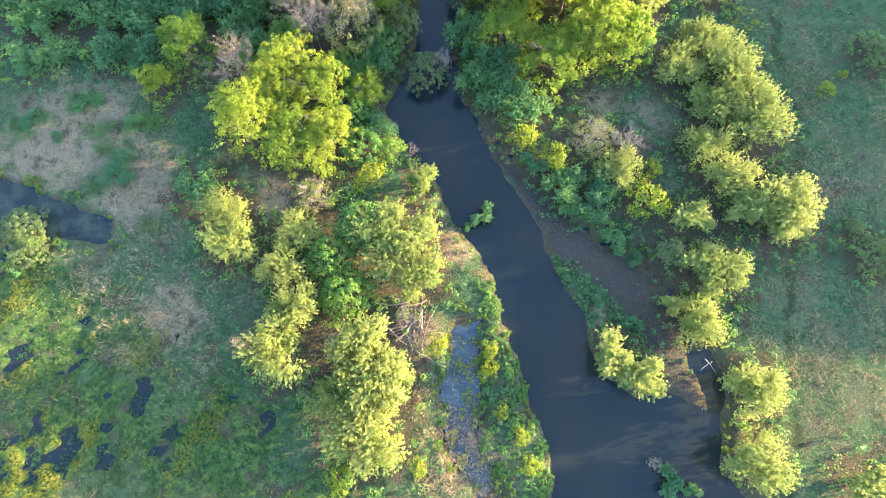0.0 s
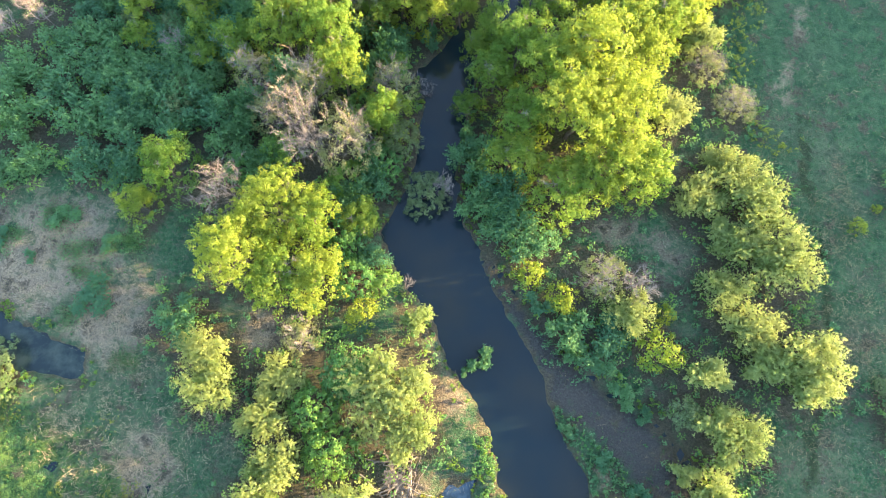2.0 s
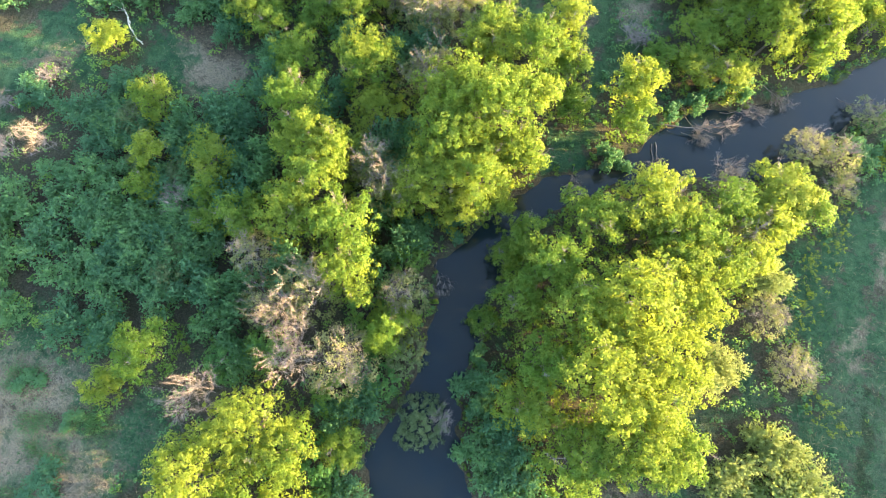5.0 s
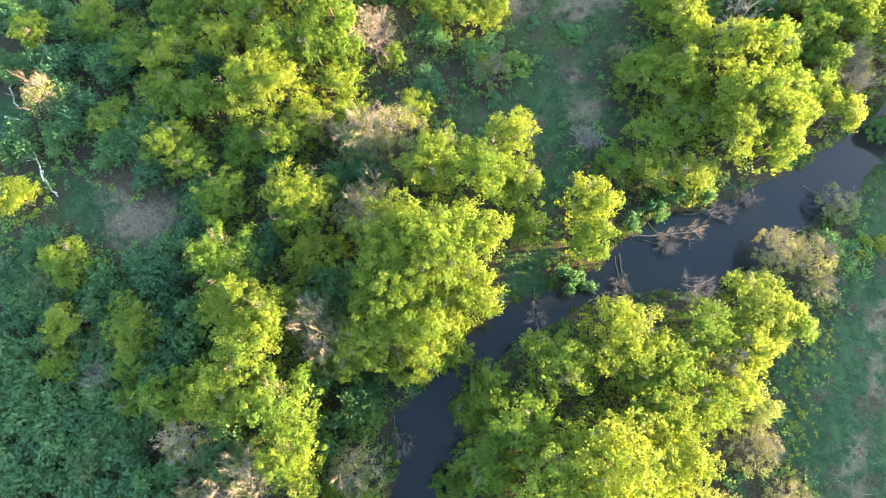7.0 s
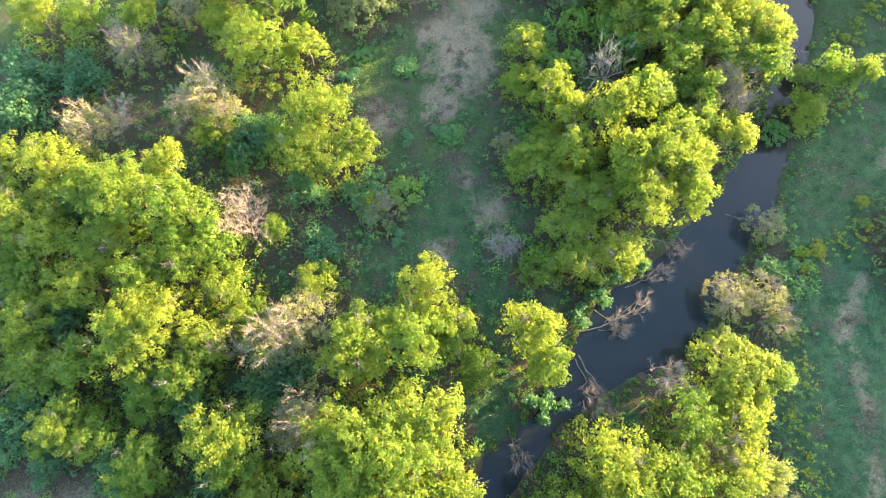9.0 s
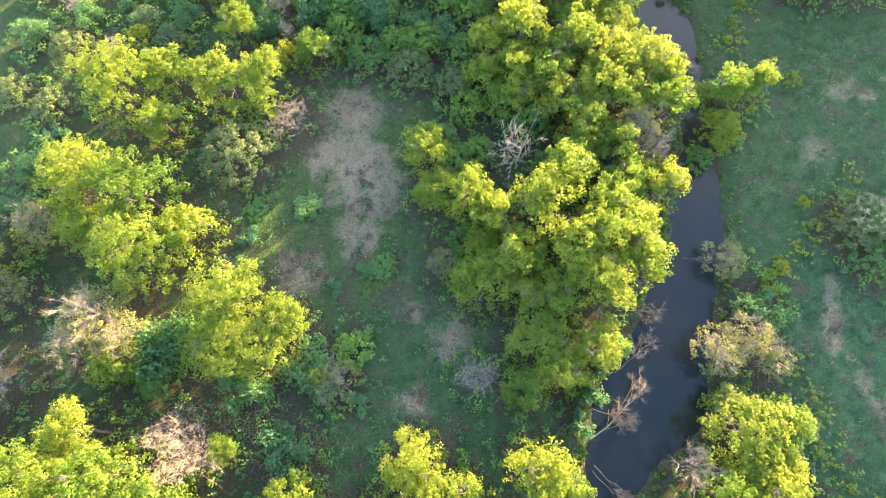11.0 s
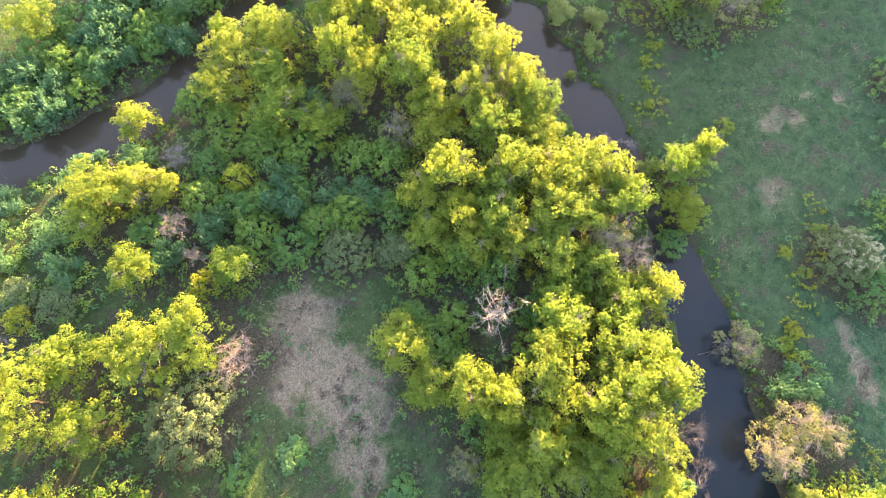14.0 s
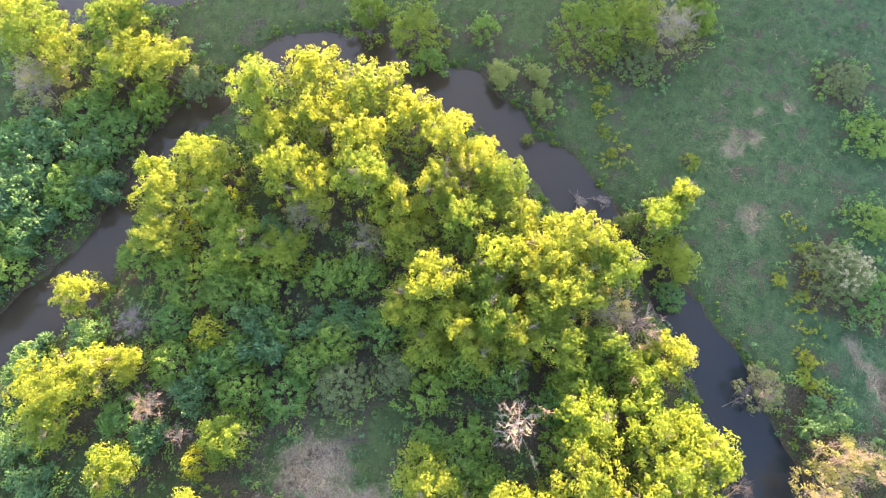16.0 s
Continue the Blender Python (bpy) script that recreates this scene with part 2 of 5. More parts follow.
DRY = [(-44.3, 19.1, 7.8), (-48.3, 15.6, 6.3), (-36.2, 12.2, 5.5), (2.1, 7.5, 3.0), (-1.5, -3.4, 3.2), (6.4, -15.3, 3.3), (-28.7, -3.1, 3.6), 
       (-18.2, 12.2, 3.4), (20.3, 30.4, 4.4, 0.55), (26.8, 27.7, 3.6, 0.5), (-39.7, 64.3, 4.4), (-42.5, 68.2, 3.8), (11.9, 112.2, 4.5), (-0.7, 103.5, 3.2),
       (7.3, 103.6, 2.9), (3.7, 84.5, 1.6), (14.0, 119.0, 4.1), (11.5, 109.9, 5.3), (10.2, 115.3, 4.0), (8.2, 93.2, 1.3)]
DRY += [(-56.0, 55.0, 3.2, 0.8), (-60.5, 60.0, 2.8, 0.7), (-51.5, 60.5, 2.2, 0.6), (19.6, 1.4, 0.75), (20.9, 0.5, 0.8), (22.2, -0.6, 0.7), (10.7, 88.5, 2.7), (67.7, 90.5, 1.8, 0.62), (69.8, 87.5, 1.5, 0.62), (75.6, 85.2, 1.1, 0.62), (74.0, 88.3, 1.0, 0.62), (59.5, 85.6, 2.3, 0.62)]
PATHS = [[(50.2, 73.0), (48.1, 70.7), (46.0, 68.7), (44.3, 66.1)], [(46.0, 68.3), (45.1, 64.4), (44.8, 59.5)], [(42.8, 54.5), (41.5, 51.5), (42.5, 49.0)]]
RUTS = [[(40.6, -16.7), (41.6, -12.0), (42.3, -7.3), (42.3, -2.4), (42.5, 2.8), (42.7, 8.2)], [(45.7, 17.7), (45.6, 23.0), (45.5, 29.4), (44.6, 35.1), (44.0, 41.2), (44.1, 46.7)]]
MARSH = [(-40.7, -6.6, 7.0), (-33.5, -14.5, 7.9), (-39.5, -19.5, 6.0), (-19.7, -15.7, 7.3), (-25.3, -18.4, 4.8), (-51.0, -8.0, 7.0), (-47.0, -23.0, 8.0), (-30.0, -5.0, 4.0),
         (-9.0, -23.0, 5.5), (-49.0, 0.5, 4.5)]
LUSH = MARSH + [(-45.1, 22.2, 2.5), (-38.9, 20.4, 2.1), (-45.9, -1.9, 3.9), (6.7, 98.7, 3.1), (-1.0, 113.0, 3.9)]

TURF = [(-45.7, 23.1, 1.6), (-52.1, 18.8, 1.2), (-50.4, 20.0, 0.9), (-42.6, 19.4, 1.3), (-40.9, 16.9, 0.9), (-35.8, 21.0, 1.4), (-38.4, 19.8, 0.9), (-38.9, 16.1, 1.2), (-40.9, 11.4, 1.0), (-33.1, 7.7, 1.1)]


def along(lines, x, y, width):
    """1 on the lines, fading out over the width."""
    near = np.full(x.shape, 1e9)
    for line in lines:
        for (ax, ay), (bx, by) in zip(line, line[1:]):
            dx, dy = bx - ax, by - ay
            k = np.clip(((x - ax) * dx + (y - ay) * dy) / (dx * dx + dy * dy), 0, 1)
            near = np.minimum(near, np.hypot(x - ax - k * dx, y - ay - k * dy))
    return np.exp(-(near / width) ** 2)


def shore(points, x, y):
    """Signed distance of the places (x, y) to a closed line: negative inside it."""
    near, inside = np.full(x.shape, 1e9), np.zeros(x.shape, bool)
    for (ax, ay), (bx, by) in zip(points, points[1:] + points[:1]):
        dx, dy = bx - ax, by - ay
        k = np.clip(((x - ax) * dx + (y - ay) * dy) / (dx * dx + dy * dy), 0, 1)
        near = np.minimum(near, (x - ax - k * dx) ** 2 + (y - ay - k * dy) ** 2)
        if dy:
            inside ^= ((ay > y) != (by > y)) & (x < ax + dx * (y - ay) / dy)
    return np.where(inside, -1, 1) * np.sqrt(near)


def waves(x, y, size, turn):
    """Smooth unevenness, about -1 to 1."""
    u, v = (x * math.cos(turn) + y * math.sin(turn)) / size, (y * math.cos(turn) - x * math.sin(turn)) / size
    return (np.sin(u + 1.3 * np.sin(0.7 * v)) + np.sin(1.7 * v + 0.8 * np.sin(1.1 * u + 2)) + np.sin(2.3 * u - 1.9 * v)) / 3


def blobs(spots, x, y):
    total = np.zeros(x.shape)
    x, y = x + 0.8 * waves(x, y, 1.1, 0.6) + 0.5 * waves(x, y, 0.5, 2.1), y + 0.8 * waves(x, y, 1.2, 2.6) + 0.5 * waves(x, y, 0.55, 0.2)
    for sx, sy, r, *weight in spots:
        total = np.maximum(total, (weight[0] if weight else 1.0) * np.exp(-(((x - sx) ** 2 + (y - sy) ** 2) / (1.1 * r * r)) ** 1.2))
    return total


def terrain(x, y):
    """Height, distance to the river, to the ponds and to the bar. An unseen rise is added in the east to shade the
    meadow.
    """
    jitter = 0.35 * waves(x, y, 0.9, 0.4) + 0.25 * waves(x, y, 0.45, 1.9)
    river = shore(WEST_BANK + NORTH_BANK + OUTER_BANK[::-1] + EAST_BANK[::-1], x, y) + jitter
    pond = np.minimum.reduce([shore(p, x, y) + k * (0.35 + waves(x, y, 0.8, 1.1)) for p, k in zip(PONDS, (0, 0.9, 0))]) + jitter
    bar = shore(BAR, x, y) + 0.5 * jitter
    land = 0.12 * waves(x, y, 7, 0.2) + 0.06 * waves(x, y, 2.1, 1.1) + 0.04 * waves(x, y, 0.8, 2.2)
    wet = np.minimum(np.maximum(river, -bar), pond)
    z = np.where(wet > 0, land - 0.62 * np.exp(-np.maximum(wet, 0) / 0.9), -0.62 + land * 0.3 + 0.5 * np.maximum(wet, -2.5))
    low = np.clip(-bar / 1.5, 0, 1) * (river < 0)
    z = np.where(low > 0, -0.62 + 0.42 * low + 0.25 * land, z)
    marsh = np.clip(blobs(MARSH, x, y) * 1.2, 0, 1)
    z = z - marsh * (0.46 + 0.22 * waves(x, y, 1.7, 0.8) + 0.24 * waves(x, y, 0.75, 2.8))
    # added rise, out of view, that blocks the low sun from the meadow
    side = np.clip((x - 106) / 48, 0, 1) * np.clip((y - 4) / 34, 0, 1)
    z = z + 22 * side * side * (3 - 2 * side)
    return z, river, pond, bar


def height(x, y):
    return float(terrain(np.array([float(x)]), np.array([float(y)]))[0][0])


def link_mesh(name, verts, faces, mat, smooth=False, normals=None):
    mesh = bpy.data.meshes.new(name)
    mesh.from_pydata(verts, [], faces)
    mesh.materials.append(mat)
    if smooth or normals is not None:
        mesh.polygons.foreach_set("use_smooth", np.ones(len(mesh.polygons), bool))
    if normals is not None:
        mesh.normals_split_custom_set_from_vertices(normals)
    return mesh


def lattice(xs, ys):
    n = len(xs)
    i = (np.arange(len(ys) - 1)[:, None] * n + np.arange(n - 1)[None]).ravel()
    return np.stack([i, i + 1, i + n + 1, i + n], 1)


far = [6, 12, 18, 25, 32, 40, 60, 110, 200, 320, 600, 1200, 2600]
xs = np.array([-90 - d for d in far[::-1]] + list(np.arange(-90, 120.1, 0.88)) + [120 + d for d in far])
ys = np.array([-50 - d for d in far[::-1]] + list(np.arange(-50, 205.1, 0.88)) + [205 + d for d in far])
gx, gy = (a.ravel() for a in np.meshgrid(xs, ys))
gz, river, pond, bar = terrain(gx, gy)
ground = new("ground", link_mesh("ground", np.stack([gx, gy, gz], 1), lattice(xs, ys), ground_material(), True))
tagged(ground, "grassy floodplain with dry sandy patches and muddy banks", "ground", kind="structure")
for name, values in (("dry", np.maximum(blobs(DRY, gx, gy), 0.62 * along(PATHS, gx + 0.6 * waves(gx, gy, 1.4, 0.9), gy, 1.1))), ("lush", np.maximum(blobs(LUSH, gx, gy), 0.9 * blobs(TURF, gx, gy))),
                     ("mud", np.clip(-bar * 1.5, 0, 1) * np.clip(0.3 + 1.5 * shore(WEEDY, gx, gy), 0, 1)),
                     ("worn", along(RUTS, gx + 0.4 * waves(gx, gy, 1.5, 0.3), gy, 0.7)),
                     ("bank", np.clip(1.0 - np.minimum(river, pond) / 0.8, 0, 1) * np.clip(1 + bar, 0, 1))):
    ground.data.attributes.new(name, "FLOAT", "POINT").data.foreach_set("value", values.astype(np.float32))
wx, wy = np.linspace(-200, 230, 44), np.linspace(-160, 315, 48)
ax, ay = (a.ravel() for a in np.meshgrid(wx, wy))
water = new("water", link_mesh("water", np.stack([ax, ay, np.full(ax.shape, WATER)], 1), lattice(wx, wy), water_material()))
tagged(water, "dark still brown river water between overgrown banks", "river", kind="structure")


# ---- plants ----
def frames_of(normals, rng):
    """Two directions across each normal, turned at random."""
    helper = rng.normal(size=normals.shape)
    a = np.cross(normals, helper)
    a /= np.linalg.norm(a, axis=1, keepdims=True) + 1e-9
    return a, np.cross(normals, a)


def unit(v):
    return v / (np.linalg.norm(v, axis=1, keepdims=True) + 1e-9)


def leaves(places, normals, along, length, width, rng, facing):
    """Leaf-shaped triangles at the places, shaded as the soft mass of foliage that they make up (facing)."""
    n = len(places)
    along = unit(along - normals * (along * normals).sum(1, keepdims=True))
    side = np.cross(normals, along)
    s = rng.uniform(0.65, 1.35, (n, 1))
    a, b = along * length * s, side * width * s
    v = np.stack([places - a * 0.5 - b * 0.4, places + a * 0.6 - b * 0.2, places - a * 0.1 + b * 0.6], 1).reshape(-1, 3)
    return v, np.arange(3 * n).reshape(n, 3), np.repeat(facing, 3, 0)


def clump_leaves(centres, radii, count, length, width, rng, up=0.6, loose=0.0, whole=None):
    """Round puffs of leaves; whole: the way out of the plant's crown at each puff."""
    n = len(centres) * count
    u = unit(rng.normal(size=(n, 3)) + (0, 0, up))
    r = np.repeat(radii, count)[:, None] * (rng.uniform(0.5, 1.05, (n, 1)) + loose * np.abs(rng.normal(size=(n, 1))))
    places = np.repeat(centres, count, 0) + u * r * (1, 1, 0.8)
    out = np.repeat(whole, count, 0) if whole is not None else np.array([[0, 0, 1.0]])
    facing = unit(0.7 * u + 0.38 * out + 0.34 * rng.normal(size=(n, 3)))
    normals = unit(facing + 0.42 * rng.normal(size=(n, 3)))
    along, _ = frames_of(normals, rng)
    return leaves(places, normals, along, length, width, rng, facing)


def joined(*shapes):
    starts = np.cumsum([0] + [len(q[0]) for q in shapes])
    return np.concatenate([q[0] for q in shapes]), np.concatenate([q[1] + k for q, k in zip(shapes, starts)]), np.concatenate([q[2] for q in shapes])


def plumes(tips, ways, per, reach, thick, length, width, rng, soft=0.0):
    """Leafy shoots that end at the tips: leaves set all round each stem, denser towards the end."""
    n = len(tips) * per
    back = rng.uniform(0, 1, (n, 1)) ** 1.3 * reach
    way = np.repeat(ways, per, 0)
    a, _ = frames_of(way, rng)
    places = np.repeat(tips, per, 0) - way * back + a * thick * (0.45 + 0.8 * back / reach) * rng.uniform(0.3, 1.0, (n, 1))
    along = unit(0.75 * way + 0.8 * a + 0.25 * rng.normal(size=(n, 3)))
    facing = unit((0.75 - 0.35 * soft) * a + (0.7 + 0.4 * soft) * way + 0.25 * rng.normal(size=(n, 3)))
    normals = unit(facing + 0.4 * rng.normal(size=(n, 3)))
    return leaves(places, normals, along, length, width, rng, facing)


def tube(points, radii, sides, verts, faces):
    points = np.array(points, float)
    start = len(verts)
    for i, p in enumerate(points):
        d = points[min(i + 1, len(points) - 1)] - points[max(i - 1, 0)]
        d = d / (np.linalg.norm(d) + 1e-9)
        a = np.cross(d, (0.31, 0.87, 0.39) if abs(d[0]) < 0.9 else (0.1, 0.2, 0.97))
        a /= np.linalg.norm(a)
        b = np.cross(d, a)
        for k in range(sides):
            w = 2 * math.pi * k / sides
            verts.append(tuple(p + radii[i] * (math.cos(w) * a + math.sin(w) * b)))
    for i in range(len(points) - 1):
        for k in range(sides):
            q = start + i * sides
            faces.append((q + k, q + (k + 1) % sides, q + sides + (k + 1) % sides, q + sides + k))
    faces.append(tuple(start + (len(points) - 1) * sides + k for k in range(sides)))


def spike(a, b, r, verts, faces):
    """A twig's end: a thin three-sided point."""
    d = unit(np.array([b - a]))[0]
    u = unit(np.array([np.cross(d, (0.31, 0.87, 0.39))]))[0] * r
    v = np.cross(d, u)
    i = len(verts)
    verts.extend([tuple(a + u), tuple(a - 0.5 * u + 0.87 * v), tuple(a - 0.5 * u - 0.87 * v), tuple(b)])
    faces.extend([(i, i + 1, i + 3), (i + 1, i + 2, i + 3), (i + 2, i, i + 3)])


def bent(a, b, rng, wobble, steps):
    a, b = np.array(a, float), np.array(b, float)
    k = np.linspace(0, 1, steps + 1)[:, None]
    mid = rng.normal(size=3) * wobble * np.linalg.norm(b - a)
    jag = rng.normal(size=(steps + 1, 3)) * wobble * 0.25 * np.linalg.norm(b - a)
    jag[0] = jag[-1] = 0
    return a + (b - a) * k + mid * (4 * k * (1 - k)) * 0.5 + jag


def wood(ends, h, base, rng, stems=1, lean=0.1):
    """A tapered trunk, or several stems, with limbs out to the ends."""
    verts, faces = [], []
    for s in range(stems):
        foot = rng.normal(size=3) * (0.12 if stems > 1 else 0.0) * h * (1, 1, 0)
        foot[2] = -0.35
        top = np.array([*(rng.normal(size=2) * lean * h), h * (0.72 if stems == 1 else 0.55)])
        line = bent(foot, top, rng, 0.06, 6)
        start, sides = len(verts), 6 if stems == 1 else 4
        tube(line, np.linspace(base, base * 0.3, 7), sides, verts, faces)
        if s:
            faces.append((0, start, start + 1))
        for e in ends[s::stems]:
            at = min(5, max(1, int(6 * np.clip(e[2] / h - 0.28, 0.1, 0.8) / 0.72)))
            faces.append((start + at * sides, len(verts), len(verts) + 1))
            tube(bent(line[at], e, rng, 0.12, 3), np.linspace(base * 0.38, base * 0.1, 4), 4 if stems == 1 else 3, verts, faces)
    return verts, faces


def make_broadleaf(rng, h, r):
    clumps = int(136 * (r / 4) ** 1.8)
    lobes = int(rng.integers(6, 9) * (r / 4) ** 0.8)
    turn = np.arange(lobes) * 2.4 + rng.uniform(0, 6)
    reach = np.sqrt((np.arange(lobes) + 0.4) / lobes) * r * 0.72 * rng.uniform(0.8, 1.1, lobes)
    top = h * (0.86 - 0.36 * (reach / r) ** 1.6) + rng.normal(size=lobes) * h * 0.05
    lobe = np.stack([reach * np.cos(turn), reach * np.sin(turn), top], 1)
    size = rng.uniform(0.34, 0.46, lobes) * r
    which = rng.integers(0, lobes, clumps)
    u = unit(rng.normal(size=(clumps, 3)) + (0, 0, 0.45))
    centres = lobe[which] + u * size[which][:, None] * rng.uniform(0.55, 1.25, (clumps, 1)) * (1, 1, 0.95)
    skirt = int(clumps * 0.42)
    w, k = rng.uniform(0, 2 * math.pi, skirt), rng.uniform(0.5, 1.0, skirt)
    low = np.stack([np.cos(w) * r * k, np.sin(w) * r * k, h * (0.08 + 0.45 * rng.uniform(0, 1, skirt) * (1.2 - 0.5 * k))], 1)
    whole = unit(unit((centres - (0, 0, 0.42 * h)) / (r, r, 0.55 * h)) + 0.7 * u)
    upper = clump_leaves(centres, rng.uniform(0.26, 0.66, clumps), 48, 0.188, 0.138, rng, 0.7, 0.1, whole)
    lower = clump_leaves(low, rng.uniform(0.3, 0.66, skirt), 24, 0.25, 0.17, rng, 0.7, 0.1, unit(low * (1, 1, 0.3)))
    inner = clump_leaves(lobe, size * 0.75, 70, 0.4, 0.3, rng, 0.5, 0.0, unit(lobe - (0, 0, 0.42 * h)))
    return wood(lobe, h, 0.028 * h, rng), joined(upper, lower, inner)


def make_spray(rng, h, r):
    """A dead limb that pokes out of a crown, forked into twigs."""
    verts, faces = [], []
    w, k = rng.uniform(0, 2 * math.pi), rng.uniform(0.3, 0.8)
    tip = np.array([math.cos(w) * r * k, math.sin(w) * r * k, h * (1.02 - 0.35 * k ** 2)])
    limb = bent((0, 0, h * 0.45), tip, rng, 0.1, 4)
    tube(limb, np.linspace(0.04, 0.013, 5), 4, verts, faces)
    for j in range(13):
        a = limb[int(rng.integers(2, 5))]
        b = a + unit(rng.normal(size=(1, 3)) + (0.5 * math.cos(w), 0.5 * math.sin(w), 0.7))[0] * rng.uniform(0.5, 1.3)
        tube([a, b], (0.014, 0.006), 3, verts, faces)
        for q in range(4):
            c = a + (b - a) * rng.uniform(0.3, 0.9)
            spike(c, c + unit(rng.normal(size=(1, 3)) + (0, 0, 0.4))[0] * rng.uniform(0.2, 0.55), 0.011, verts, faces)
    return verts, faces


def make_shrub(rng, h, r, leafy, clumps, length, width):
    w, k = rng.uniform(0, 2 * math.pi, clumps), np.sqrt(rng.uniform(0, 1, clumps)) * rng.uniform(0.75, 1.12, clumps)
    z = h * (0.85 - 0.55 * k ** 2) * rng.uniform(0.7, 1.12, clumps)
    centres = np.stack([np.cos(w) * k * r * 0.88, np.sin(w) * k * r * 0.88, z], 1)
    whole = unit(centres / (r, r, h) + (0, 0, 0.15))
    return wood(centres[:10] * (1, 1, 0.85), h, 0.05, rng, 3, 0.15), clump_leaves(centres, rng.uniform(0.18, 0.48, clumps), leafy, length, width, rng, 0.6, 0.12, whole)


def domes(rng, h, r, heads, low, size):
    """The rounded heads of which a bush is made up: their middles and sizes."""
    w = np.arange(heads) * 2.4 + rng.uniform(0, 6)
    k = np.sqrt((np.arange(heads) + 0.2) / heads) * r * 0.66
    z = h * (low - 0.3 * (k / r) ** 2) * rng.uniform(0.85, 1.1, heads)
    return np.stack([np.cos(w) * k, np.sin(w) * k, z], 1), rng.uniform(0.8, 1.2, heads) * size * r


def make_thicket(rng, h, r, per=10):
    """A bush of several domes, each a fan of leafy shoots."""
    head, size = domes(rng, h, r, int(rng.integers(4, 7) * (r / 2.6)), 0.5, 0.4)
    shoots = int(34 * r * r)
    which = rng.integers(0, len(head), shoots)
    u = unit(rng.normal(size=(shoots, 3)) * (1, 1, 0.8) + (0, 0, 0.75))
    tips = head[which] + u * size[which][:, None] * (1, 1, 0.55 * h / (0.4 * r)) * rng.uniform(0.75, 1.12, (shoots, 1))
    tips[:, 2] = np.maximum(tips[:, 2], 0.12 * h)
    ways = unit(u + 0.35 * unit(tips) + 0.25 * rng.normal(size=(shoots, 3)))
    return wood(head, h, 0.05, rng, 3, 0.15), joined(plumes(tips, ways, per, 0.8, 0.17, 0.22, 0.14, rng), clump_leaves(head * (1, 1, 0.8), size * 0.7, 60, 0.34, 0.22, rng, 0.5))


def make_willow(rng, h, r, per=13):
    """Slender leafy shoots that fan out from the root to a dome of several heads."""
    head, size = domes(rng, h, r, int(rng.integers(5, 7) * (r / 3) ** 0.8), 0.6, 0.42)
    shoots = int(42 * r * r)
    which = rng.integers(0, len(head), shoots)
    u = unit(rng.normal(size=(shoots, 3)) + (0, 0, 0.6))
    tips = head[which] + u * size[which][:, None] * (1, 1, 0.36 * h / (0.42 * r)) * rng.uniform(0.7, 1.2, (shoots, 1))
    ways = unit(u + 0.5 * unit(tips * (1, 1, 0.6)) + (0, 0, 0.45) + 0.12 * rng.normal(size=(shoots, 3)))
    return wood(head, h, 0.07, rng, 4, 0.12), joined(plumes(tips, ways, per, 0.95, 0.19, 0.22, 0.11, rng, 1.0), clump_leaves(head, size * 0.75, 90, 0.36, 0.22, rng, 0.5))


def make_bare(rng, h=7.0, r=3.4, limbs=10, twigs=9, stout=0.02):
    """A dead crown: limbs that fork twice into fine pale twigs."""
    verts, faces, tv, tf = [], [], [], []
    line = bent((0, 0, -0.3), (*(rng.normal(size=2) * 0.08 * h), h * 0.8), rng, 0.06, 6)
    tube(line, np.linspace(stout * h, 0.3 * stout * h, 7), 6, verts, faces)
    for i in range(limbs):
        w, k = i * 2.4 + rng.uniform(-0.3, 0.3), (i + 0.6) / limbs
        start = line[2 + int(3.9 * (1 - k))]
        end = np.array([math.cos(w) * r * 0.7 * (0.4 + 0.6 * k), math.sin(w) * r * 0.7 * (0.4 + 0.6 * k), h * (0.92 - 0.35 * k) * rng.uniform(0.9, 1.05)])
        limb = bent(start, end, rng, 0.13, 4)
        tube(limb, np.linspace(0.3 * stout * h, 0.09 * stout * h, 5), 4, verts, faces)
        for j in range(twigs):
            a = limb[int(rng.integers(1, 5))]
            d = unit((rng.normal(size=(1, 3)) + unit(np.array([end - line[0]])) * 0.9 + (0, 0, 0.35)))[0]
            b = a + d * r * rng.uniform(0.22, 0.5)
            fork = bent(a, b, rng, 0.12, 2)
            tube(fork, (0.012, 0.009, 0.005), 3, tv, tf)
            for q in range(21):
                c = fork[0] + (b - fork[0]) * rng.uniform(0.25, 1.0)
                e = c + unit(rng.normal(size=(1, 3)) * 0.6 + d + (0, 0, 0.45))[0] * rng.uniform(0.4, 1.1) * min(1, h / 5)
                spike(c, e, 0.0095 * min(1, h / 5), tv, tf)
    return (verts, faces), (tv, tf)


LOOK = {
    "broadleaf": ("broadleaf_tree", "tree", "leafy riverside tree with a lumpy yellow-green spring crown", "riverside trees"),
    "willow": ("willow_shrub", "shrub", "pale silvery-green willow shrub with upright leafy shoots", "willow shrubs"),
    "shrub": ("green_shrub", "shrub", "dense dark green leafy shrub on the river flat", "green shrubs"),
    "sapling": ("sapling_clump", "shrub", "bright green thicket of young broadleaf saplings", "sapling clumps"),
    "grey_shrub": ("grey_green_shrub", "shrub", "rounded grey-green shrub with dusty small leaves", "grey-green shrubs"),
    "dead": ("dead_tree", "tree", "bare dead tree with pale bleached twigs", "dead trees"),
    "half_dead": ("half_dead_tree", "tree", "half-dead tree with bleached twigs and thin faded leaves", "half-dead trees"),
    "weed": ("weed_bush", "bush", "small bright yellow-green weedy bush in the grass", "weed bushes"),
    "blossom": ("flowering_shrub", "shrub", "dark green shrub topped with creamy white blossom", ""),
}
